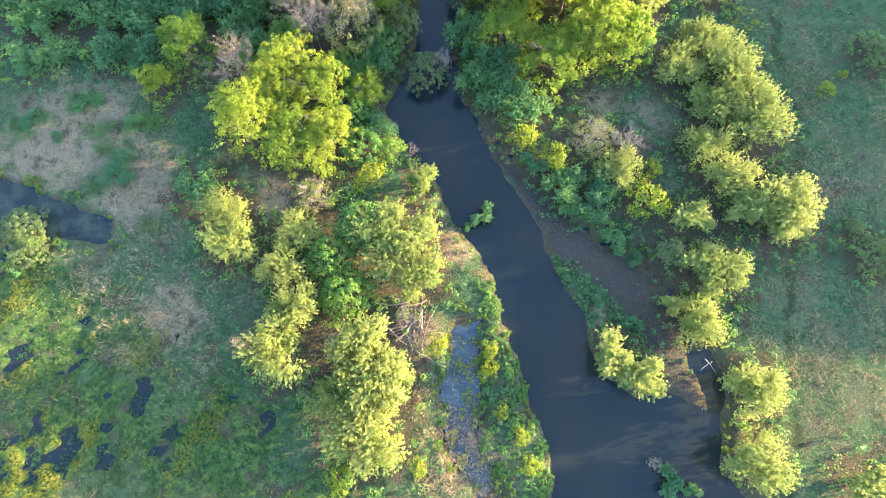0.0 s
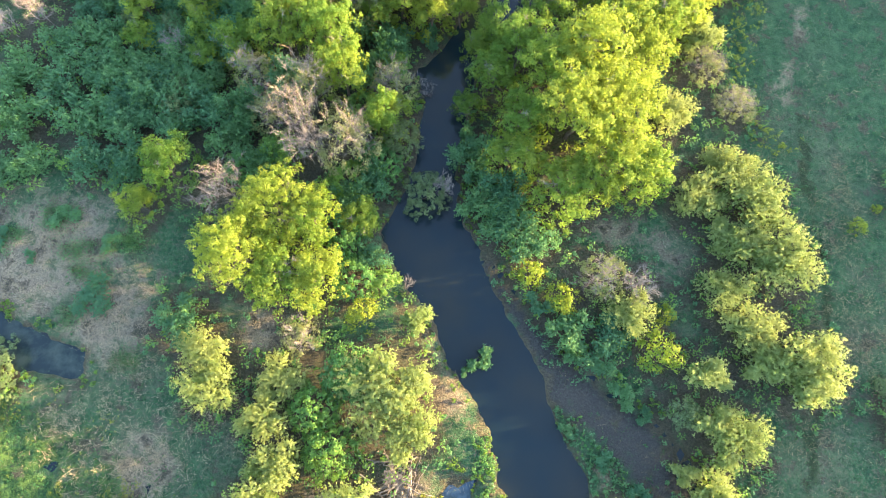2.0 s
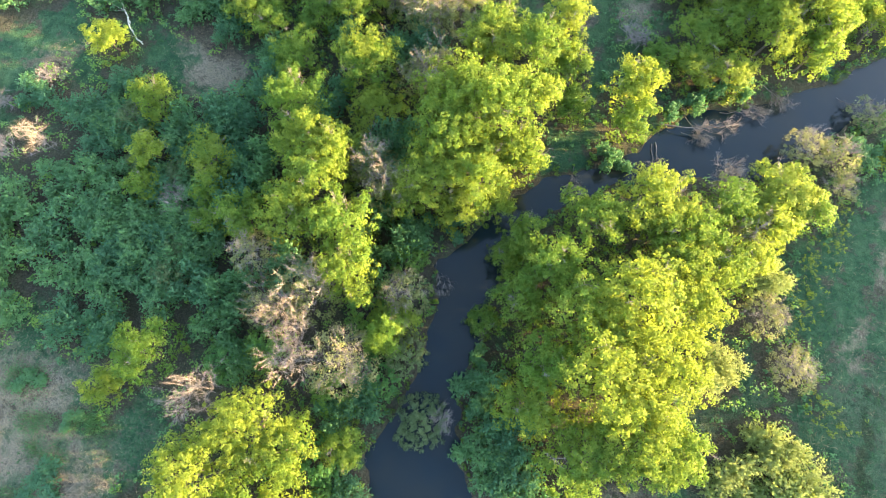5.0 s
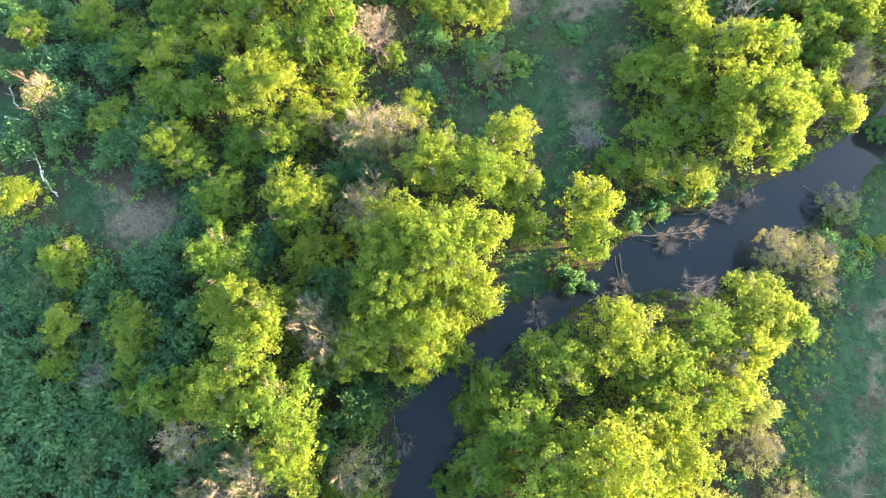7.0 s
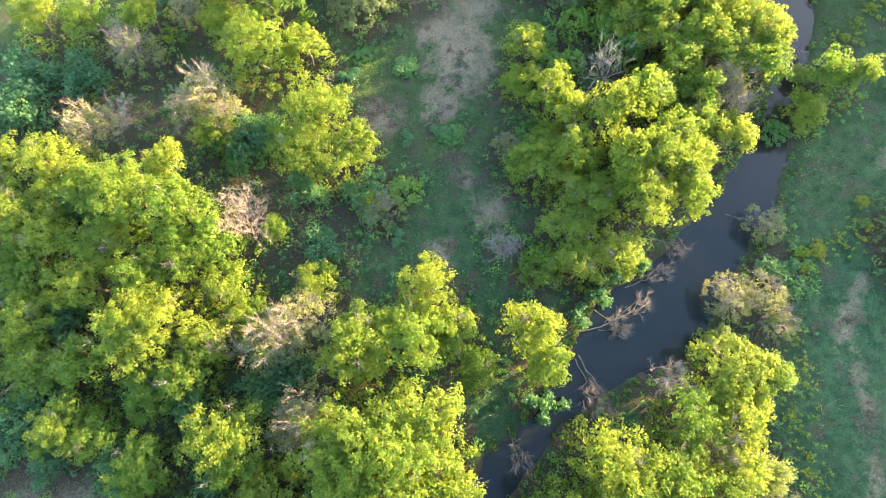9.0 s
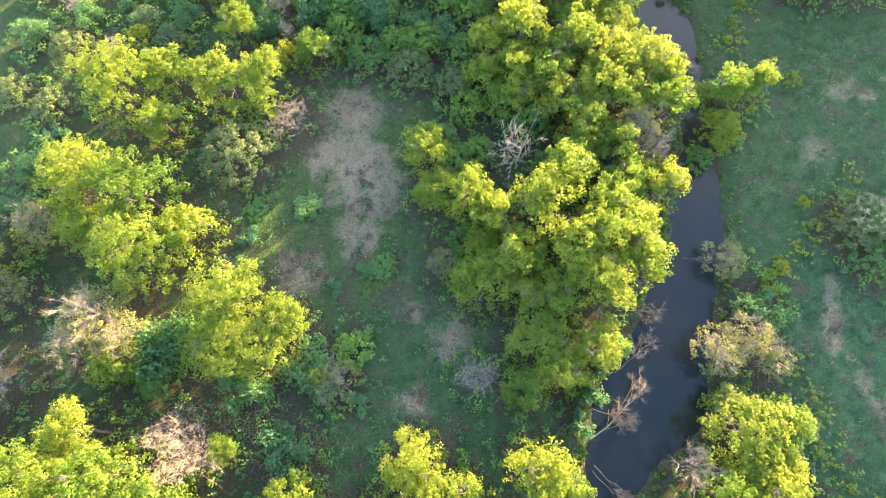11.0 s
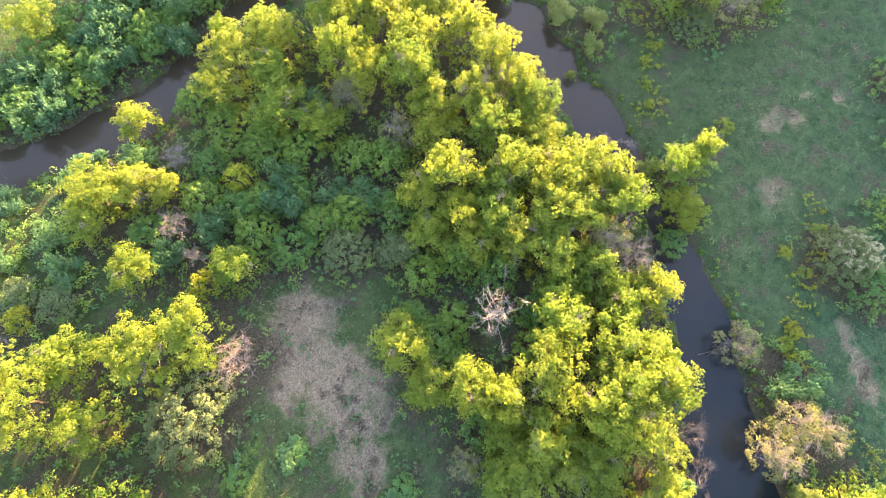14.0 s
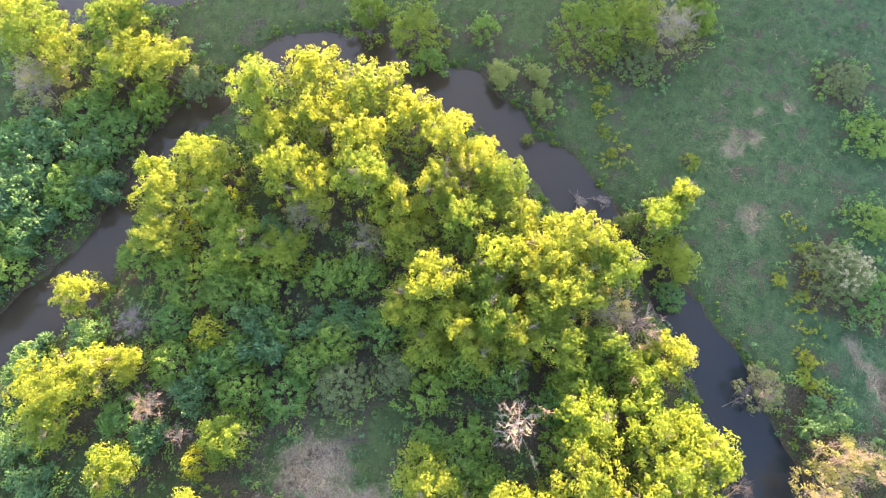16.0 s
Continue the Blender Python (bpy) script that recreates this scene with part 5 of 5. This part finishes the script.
# ---- driftwood and fallen wood ----
def driftwood(x0, y0, x1, y1, thick, lift=0.0, mat=None, name="driftwood_log", label="weathered grey driftwood log on the sandy bank"):
    """A bent, tapered log with broken stubs, lying from one place to another."""
    rng = np.random.default_rng(int(1000 * abs(x0 + y1)) % 9999)
    a = Vector((x0, y0, max(height(x0, y0), WATER) + thick * 0.6))
    b = Vector((x1, y1, max(height(x1, y1), WATER) + thick * 0.6 + lift))
    line = bent((0, 0, 0), b - a, rng, 0.07, 6)
    verts, faces = [], []
    tube(line, np.linspace(thick, thick * 0.45, 7) * rng.uniform(0.85, 1.1, 7), 7, verts, faces)
    for k in range(3):
        c = line[int(rng.integers(2, 6))]
        tube([c, c + unit(rng.normal(size=(1, 3)) * (1, 1, 0.5) + (0, 0, 0.4))[0] * (b - a).length * rng.uniform(0.1, 0.22)], (thick * 0.4, thick * 0.15), 5, verts, faces)
    ob = new(name, link_mesh(name, verts, faces, mat or DRIFTWOOD, True))
    ob.location = a
    return tagged(ob, label, "log", "fallen wood")


def fallen_tree(x0, y0, x1, y1, spread, lift=0.8, mat=DRIFTWOOD):
    """A bare tree that has toppled from its root to its tip."""
    rng = np.random.default_rng(int(1000 * abs(x1 - y0)) % 9999)
    top = tagged(new("fallen_tree"), "bare fallen tree trailing grey branches over the water", "tree", "fallen wood")
    a = Vector((x0, y0, max(height(x0, y0), WATER) + 0.15))
    way = Vector((x1, y1, WATER + lift)) - a
    trunk, twigs = make_bare(rng, way.length, 1.15 * spread, 7, 5, 0.009)
    part("trunk", trunk, mat, top, smooth=True), part("bare_crown", twigs, mat, top)
    top.matrix_basis = Matrix.Translation(a) @ way.to_track_quat("Z", "Y").to_matrix().to_4x4()
    return top


driftwood(-2.7, -3.7, 0.0, 0.0, 0.16, 0.4)
driftwood(-3.5, -2.6, -0.0, -1.7, 0.16, 0.4)
driftwood(-0.4, 0.2, 0.1, -2.7, 0.16, 0.4)
driftwood(-2.8, -1.9, -0.6, -0.8, 0.10, 0.4)
driftwood(-1.8, -2.8, 1.9, -6.0, 0.10, 0.4)
driftwood(-0.6, -0.8, 0.6, -3.3, 0.10, 0.4)
driftwood(-5.8, 0.4, -0.6, 0.5, 0.10, 0.4)
driftwood(-5.0, -0.5, -0.9, 1.1, 0.10, 0.4)
driftwood(-3.9, 1.2, 0.5, -0.4, 0.10, 0.4)
driftwood(-0.4, -4.6, 3.2, -6.2, 0.10, 0.4)
driftwood(-1.7, -0.9, -3.3, 1.6, 0.10, 0.4)
driftwood(0.4, 1.2, -3.1, -0.0, 0.10, 0.4)
driftwood(-5.6, -1.2, -1.4, -4.1, 0.10, 0.4)
driftwood(-0.2, -3.3, -0.1, -0.8, 0.10, 0.4)
driftwood(32.5, -2.8, 33.7, -4.4, 0.04, 0.0, BIRCH, "driftwood_stick", "pale bare stick lying in shallow water")
driftwood(32.0, -4.1, 33.2, -3.1, 0.035, 0.3, BIRCH, "driftwood_stick", "pale bare stick lying in shallow water")
driftwood(-64.2, 81.2, -59.2, 75.5, 0.15, 0.5, BIRCH, "birch_trunk", "white-barked birch trunk lying among shrubs")
driftwood(-61.1, 74.3, -57.9, 73.9, 0.15, 0.5, BIRCH, "birch_trunk", "white-barked birch trunk lying among shrubs")
driftwood(-56.8, 71.6, -52.5, 66.8, 0.15, 0.5, BIRCH, "birch_trunk", "white-barked birch trunk lying among shrubs")
driftwood(-53.6, 68.2, -50.1, 65.2, 0.15, 0.5, BIRCH, "birch_trunk", "white-barked birch trunk lying among shrubs")


def bare_snag(x, y, h, r):
    """A standing dead tree with a white trunk and few stout limbs."""
    rng = np.random.default_rng(41)
    top = tagged(new("dead_snag"), "white-barked dead standing tree with sparse bare limbs", "tree", "dead trees")
    trunk, twigs = make_bare(rng, h, r, 9, 5, 0.016)
    part("trunk", trunk, SNAG, top, smooth=True), part("bare_crown", twigs, SNAG, top)
    top.matrix_basis = pose(x, y, height(x, y), 4, 6, 130)
    return top


bare_snag(27.4, 102.1, 7.5, 4.8)
fallen_tree(16.9, 73.0, 27.3, 75.2, 1.6)
fallen_tree(16.5, 70.1, 17.0, 63.3, 1.8)
fallen_tree(23.9, 76.8, 29.7, 78.0, 1.4)
fallen_tree(28.0, 81.7, 31.8, 79.0, 1.6)
fallen_tree(19.7, 74.7, 22.4, 71.3, 1.3)
fallen_tree(16.1, 69.8, 17.2, 63.1, 1.8)
fallen_tree(7.3, 64.3, 7.7, 59.8, 1.6)
fallen_tree(-5.5, 47.9, -3.5, 44.4, 1.5)
fallen_tree(54.1, 106.0, 52.5, 103.8, 0.9, 0.8, GREY_WOOD)
fallen_tree(54.5, 105.2, 53.0, 104.1, 0.6, 0.8, GREY_WOOD)
fallen_tree(54.0, 103.9, 54.5, 101.2, 0.9, 0.8, GREY_WOOD)
fallen_tree(38.0, 82.9, 40.2, 81.2, 0.9)
fallen_tree(19.6, 72.6, 22.5, 71.9, 1.2)
fallen_tree(-3.6, 18.4, -2.7, 20.6, 0.9)


for i in range(26):
    w, k = 2.4 * i, 0.5 + 2.1 * ((i * 0.37) % 1)
    x0, y0 = -1.3 + k * math.cos(w), -1.8 + k * math.sin(w)
    d, turn = 0.7 + 1.1 * ((i * 0.61) % 1), 0.9 + 1.1 * math.sin(7.1 * i)
    driftwood(x0 - d * math.cos(turn), y0 - d * math.sin(turn), x0 + d * math.cos(turn), y0 + d * math.sin(turn), 0.04 + 0.05 * ((i * 0.83) % 1), 0.15 + 0.5 * ((i * 0.29) % 1))


# ---- low growth: what nobody could count ----
def sow(n, seed, x0, x1, y0, y1, wanted, step=0.0):
    """Random dry-land places, kept where wanted(x, y, river, near) is larger than a random number; near: distance to the nearest plant's edge."""
    rng = np.random.default_rng(seed)
    x, y = rng.uniform(x0, x1, n), rng.uniform(y0, y1, n)
    z, river, pond, bar = terrain(x, y)
    near = np.full(n, 99.0)
    for px, py, pr, ph in PLANTED:
        if ph > 1.8:
            near = np.minimum(near, np.hypot(x - px, y - py) - pr)
    keep = (z > WATER + 0.04) & (wanted(x, y, np.minimum(river, pond), near) > rng.uniform(0, 1, n))
    return np.stack([x, y, z], 1)[keep], rng


def stuff(name, shape, mat, label, category):
    return tagged(new(name, link_mesh(name, shape[0], shape[1], mat, False, *shape[2:])), label, category, kind="stuff")


def low_clumps(name, spots, mat, label, size, tall, count, length, width):
    places, rng = spots
    radii = rng.uniform(0.5, 1.2, len(places)) * size
    centres = places + np.stack([np.zeros(len(places)), np.zeros(len(places)), radii * tall], 1)
    return stuff(name, clump_leaves(centres, radii, count, length, width, rng, 0.9), mat, label, "undergrowth")


def blades(name, spots, mat, label, tall, spread, count, width, lean=0.55):
    """Tufts of thin upright blades that lean outwards."""
    places, rng = spots
    n = len(places) * count
    foot = np.repeat(places, count, 0) + rng.normal(size=(n, 3)) * (spread, spread, 0)
    way = unit(rng.normal(size=(n, 3)) * (lean, lean, 0) + (0, 0, 1))
    s = rng.uniform(0.5, 1.2, (n, 1)) * tall
    side = unit(np.cross(way, rng.normal(size=(n, 3)))) * width
    v = np.stack([foot - side * 0.5 - (0, 0, 0.05), foot + side * 0.5 - (0, 0, 0.05), foot + way * s], 1).reshape(-1, 3)
    return stuff(name, (v, np.arange(3 * n).reshape(n, 3)), mat, label, "grass")


PUDDLE = PONDS[1]
shallow, nodes_s, links_s = material("shallow_water")
film = node(nodes_s, "ShaderNodeBsdfPrincipled", Roughness=0.1, IOR=1.33)
links_s.new(mixed(nodes_s, links_s, ranged(nodes_s, links_s, noise_of(nodes_s, links_s, 0.9, 6), 0.4, 0.62, 0, 1), (0.03, 0.05, 0.066), (0.06, 0.092, 0.115)), film.inputs["Base Color"])
links_s.new(film.outputs[0], nodes_s.new("ShaderNodeOutputMaterial").inputs[0])
cx, cy = sum(p[0] for p in PUDDLE) / len(PUDDLE), sum(p[1] for p in PUDDLE) / len(PUDDLE)
rim = [(cx + (x - cx) * 1.1, cy + (y - cy) * 1.03, WATER + 0.012) for x, y in PUDDLE]
puddle = new("puddle", link_mesh("puddle", rim, [tuple(range(len(rim)))], shallow))
tagged(puddle, "shallow milky blue backwater puddle beside the river", "puddle", kind="structure")
still, nodes_p, links_p = material("pond_water")
film = node(nodes_p, "ShaderNodeBsdfPrincipled", Roughness=0.1, IOR=1.33)
links_p.new(mixed(nodes_p, links_p, ranged(nodes_p, links_p, noise_of(nodes_p, links_p, 0.5, 6), 0.4, 0.62, 0, 1), (0.010, 0.020, 0.022), (0.032, 0.048, 0.040)), film.inputs["Base Color"])
links_p.new(film.outputs[0], nodes_p.new("ShaderNodeOutputMaterial").inputs[0])
POND = PONDS[0]
cx, cy = sum(p[0] for p in POND) / len(POND), sum(p[1] for p in POND) / len(POND)
rim = [(cx + (x - cx) * 1.03, cy + (y - cy) * 1.2, WATER + 0.012) for x, y in POND]
tagged(new("pond_water", link_mesh("pond_water", rim, [tuple(range(len(rim)))], still)), "dark blue still pond among straw-coloured banks", "pond", kind="structure")
VIEW = (-62, 92, -26, 182)
dry_at = lambda x, y: blobs(DRY, x, y)
marsh_at = lambda x, y: blobs(MARSH, x, y)
low_clumps("undergrowth", sow(19000, 11, *VIEW, lambda x, y, w, near: np.where(near < 2.0, 0.55, 0.0) * (1 - 0.9 * dry_at(x, y)) * (near > -1.5)), LEAF["shrub"],
           "dense low green undergrowth between the trees", 0.5, 0.7, 26, 0.22, 0.16)
low_clumps("understorey", sow(17000, 21, *VIEW, lambda x, y, w, near: 0.8 * (near < 1.0) * (near > -2.5) * (w > 0.5) * (1 - 0.8 * dry_at(x, y))), LEAF["sapling"],
           "leafy green understorey below the tree crowns", 0.75, 1.5, 24, 0.22, 0.17)
low_clumps("bank_weeds", sow(110000, 12, *VIEW, lambda x, y, w, near: 0.85 * np.exp(-((w - 0.7) / 0.8) ** 2) * np.clip(0.35 + waves(x, y, 2.0, 0.9) + 0.5 * waves(x, y, 0.7, 2.0), 0.05, 1)), LEAF["broadleaf"],
           "lush green weeds along the water's edge", 0.36, 0.6, 20, 0.2, 0.15)
low_clumps("marsh_grass", sow(26000, 85, -62, -2, -30, 8, lambda x, y, w, near: marsh_at(x, y) * np.clip(0.3 + waves(x, y, 2.1, 1.9) + 0.5 * waves(x, y, 0.8, 0.1), 0, 1) * (near > -0.5)), LEAF["grass"],
           "low green marsh grass between dark pools", 0.17, 0.25, 9, 0.12, 0.06)
# yellow weeds, denser to the south-west, stand in for sun patches there
low_clumps("marsh_weeds", sow(60000, 13, -62, -4, -30, 6, lambda x, y, w, near: marsh_at(x, y) * np.clip(0.1 + 1.4 * waves(x, y, 2.6, 0.3) + 0.8 * waves(x, y, 0.7, 1.3) - 0.03 * (x + 40) - 0.03 * (y + 14), 0, 1)), LEAF["marsh"],
           "yellow-green marsh weeds in wet ground, tinted as if sunlit", 0.2, 0.4, 11, 0.1, 0.06)
wet = np.random.default_rng(83)
wx0, wy0 = wet.uniform(-60, -8, 30000), wet.uniform(-28, 2, 30000)
pool = (terrain(wx0, wy0)[0] < WATER + 0.04) & (marsh_at(wx0, wy0) > 0.1) & (waves(wx0, wy0, 0.6, 0.4) > wet.uniform(-0.5, 1.0, 30000))
low_clumps("pool_weeds", (np.stack([wx0, wy0, np.full(30000, WATER - 0.04)], 1)[pool], wet), LEAF["grass"], "dark green weeds standing in the marsh pools", 0.2, 0.35, 9, 0.12, 0.07)
blades("marsh_rushes", sow(26000, 84, -62, -4, -30, 8, lambda x, y, w, near: 0.5 * marsh_at(x, y) * np.clip(0.2 + waves(x, y, 1.9, 2.2), 0, 1)), LEAF["reed"], "scattered dry rushes in the marsh", 0.6, 0.25, 2, 0.04, 1.0)
blades("grass_tufts", sow(85000, 14, *VIEW, lambda x, y, w, near: (0.55 + 0.45 * waves(x, y, 3.1, 0.6)) * (near > -0.5) * (1 - 0.7 * dry_at(x, y))), LEAF["grass"],
       "rough meadow grass in tufts", 0.2, 0.25, 4, 0.07)
blades("hay_strands", sow(52000, 86, 36, 92, -26, 96, lambda x, y, w, near: np.clip(0.25 + 0.6 * waves(x, y, 3.4, 0.8) + 0.4 * waves(x, y, 1.1, 2.0), 0, 1) * np.where(y < 42, 1.0, 0.08) * (near > 0.3)), LEAF["straw"],
       "pale dead stalks lying in the meadow grass", 0.75, 0.35, 6, 0.04, 2.6)
blades("dry_grass", sow(120000, 15, *VIEW, lambda x, y, w, near: 0.8 * dry_at(x, y) + 0.04), LEAF["straw"], "matted dry straw-coloured grass", 0.5, 0.25, 6, 0.04, 2.2)
REEDS = [(-28.7, -3.1, 4.2), (-38, 0, 3.0), (-33.5, -6.5, 2.0), (-24, -9, 2.2), (-24, 2, 2.6), (6.4, -15.5, 3.4), (4.2, -16.5, 2.6), (3.0, -18.8, 2.4), (6.0, -13.5, 2.2), (-18, 3, 3.5), (-10, -8, 2.6), (0.5, -9, 2.0), (-33, 6, 3), (-36, 12, 3.5), (-14, 93, 4), (-8, 86, 3), (14, 120, 3.5), (22, 72, 2.5)]
beds = [sow(int(130 * r * r), 60 + k, x0 - 1.7 * r, x0 + 1.7 * r, y0 - 1.7 * r, y0 + 1.7 * r, lambda x, y, w, near: 0.95 * blobs([REEDS[k]], x, y) * np.clip(0.35 + 1.3 * waves(x, y, 0.8, 1.7), 0.04, 1)) for k, (x0, y0, r) in enumerate(REEDS)]
blades("dead_reeds", (np.concatenate([b[0] for b in beds]), np.random.default_rng(77)), LEAF["reed"], "tangled dead reed stems", 0.8, 0.35, 7, 0.032, 1.5)
low_clumps("river_fringe", sow(3200, 19, 5, 17, -22, 4, lambda x, y, w, near: 0.85 * (w > 0.1) * (x > 6.3 - 0.08 * y) * np.clip(0.4 + waves(x, y, 0.9, 0.4), 0.1, 1)), LEAF["sapling"],
           "bright yellow-green weeds fringing the river bank", 0.3, 0.7, 16, 0.17, 0.12)
on_bar = lambda x, y: (shore(WEEDY, x, y) < 0.3 + 0.5 * waves(x, y, 0.8, 1.0)) * (1 - dry_at(x, y))
low_clumps("bar_weeds", sow(5200, 17, 12, 34, -10, 12, lambda x, y, w, near: on_bar(x, y) * np.clip(0.45 + 0.9 * waves(x, y, 1.1, 0.7), 0.05, 1)), LEAF["shrub"],
           "green weeds on the mud bar", 0.26, 0.6, 14, 0.17, 0.11)
low_clumps("bar_herbs", sow(3600, 18, 12, 34, -10, 12, lambda x, y, w, near: on_bar(x, y) * np.clip(0.3 - 0.9 * waves(x, y, 1.1, 0.7), 0.0, 1)), LEAF["sapling"],
           "bright low herbs among the weeds of the mud bar", 0.2, 0.4, 12, 0.14, 0.09)
low_clumps("meadow_herbs", sow(46000, 18, *VIEW, lambda x, y, w, near: np.clip(0.2 + 0.8 * waves(x, y, 2.7, 1.4) + 0.5 * waves(x, y, 0.9, 0.2), 0, 1) * (near > 0.5) * (1 - dry_at(x, y))), LEAF["grass"],
           "low green meadow herbs in the grass", 0.3, 0.35, 9, 0.15, 0.1)

# leaf litter under and round the trees
cover = np.full(gx.shape, 99.0)
for px, py, pr, ph in PLANTED:
    if ph > 2.4:
        cover = np.minimum(cover, np.hypot(gx - px, gy - py) - pr)
ground.data.attributes.new("litter", "FLOAT", "POINT").data.foreach_set("value", np.maximum(np.clip(0.75 - cover / 2.2, 0, 1), 0.5 * blobs([(6, 98, 9), (-4, 92, 8), (0, 106, 7), (24, 122, 6), (18, 126, 5)], gx, gy)).astype(np.float32))


# weeds in the puddle
rng = np.random.default_rng(31)
spots = np.stack([rng.uniform(2, 11, 2600), rng.uniform(-21, 0, 2600)], 1)
inside = shore(PUDDLE, spots[:, 0], spots[:, 1]) < 0.2
inside &= waves(spots[:, 0], spots[:, 1], 0.8, 0.5) > rng.uniform(-0.3, 0.9, len(spots))
afloat = np.concatenate([spots[inside], np.full((int(inside.sum()), 1), WATER - 0.05)], 1)
low_clumps("floating_weeds", (afloat, rng), LEAF["weed"], "yellow-green weeds standing in shallow water", 0.24, 0.3, 12, 0.15, 0.11)

south = (shore(PUDDLE, spots[:, 0], spots[:, 1]) < 0.8) & (rng.uniform(0, 1, len(spots)) < np.clip(-(spots[:, 1] + 5) / 8 + 0.5 * waves(spots[:, 0], spots[:, 1], 1.2, 0.8), 0.03, 0.95))
stand = np.concatenate([spots[south], np.full((int(south.sum()), 1), WATER - 0.1)], 1)
blades("puddle_reeds", (stand, rng), LEAF["reed"], "broken dead reeds standing in the shallow puddle", 0.9, 0.3, 5, 0.05, 1.2)

low_clumps("clearing_herbs", sow(26000, 91, -10, 34, 76, 128, lambda x, y, w, near: np.clip(-0.35 + 1.2 * waves(x, y, 1.3, 0.9) + 0.7 * waves(x, y, 0.6, 2.4), 0, 0.8) * (near > -0.3)), LEAF["shrub"],
           "green herbs sprouting through the straw of the clearing", 0.22, 0.4, 10, 0.15, 0.09)

blades("straw_stalks", sow(90000, 92, *VIEW, lambda x, y, w, near: 0.3 * dry_at(x, y) * np.clip(0.3 + waves(x, y, 0.9, 0.7), 0.05, 1)), LEAF["reed"], "long pale straw stalks lying crosswise", 0.65, 0.3, 3, 0.026, 3.0)
WEED_LINES = [[(39.4, 67.0), (37.6, 61.0), (36.0, 54.0), (36.6, 47.0), (41.0, 42.0)], [(60.7, 81.1), (55.7, 79.0), (51.3, 77.7), (47.2, 76.5), (43.3, 75.1)], [(71.6, 109.8), (67.2, 106.8), (63.6, 104.4), (59.9, 102.0)]]
low_clumps("meadow_weeds", sow(60000, 93, 34, 92, 40, 150, lambda x, y, w, near: 0.95 * along(WEED_LINES, x + 0.9 * waves(x, y, 1.2, 0.5), y, 1.25) * np.clip(0.4 + 0.9 * waves(x, y, 0.8, 1.5), 0.03, 1)), LEAF["weed"],
           "strip of yellow-green weeds in the meadow", 0.33, 0.8, 16, 0.15, 0.09)

blades("green_turf", sow(60000, 94, -58, -20, 0, 30, lambda x, y, w, near: blobs(TURF, x, y)), LEAF["shrub"], "lush green turf patches in the straw", 0.3, 0.25, 6, 0.06, 0.8)
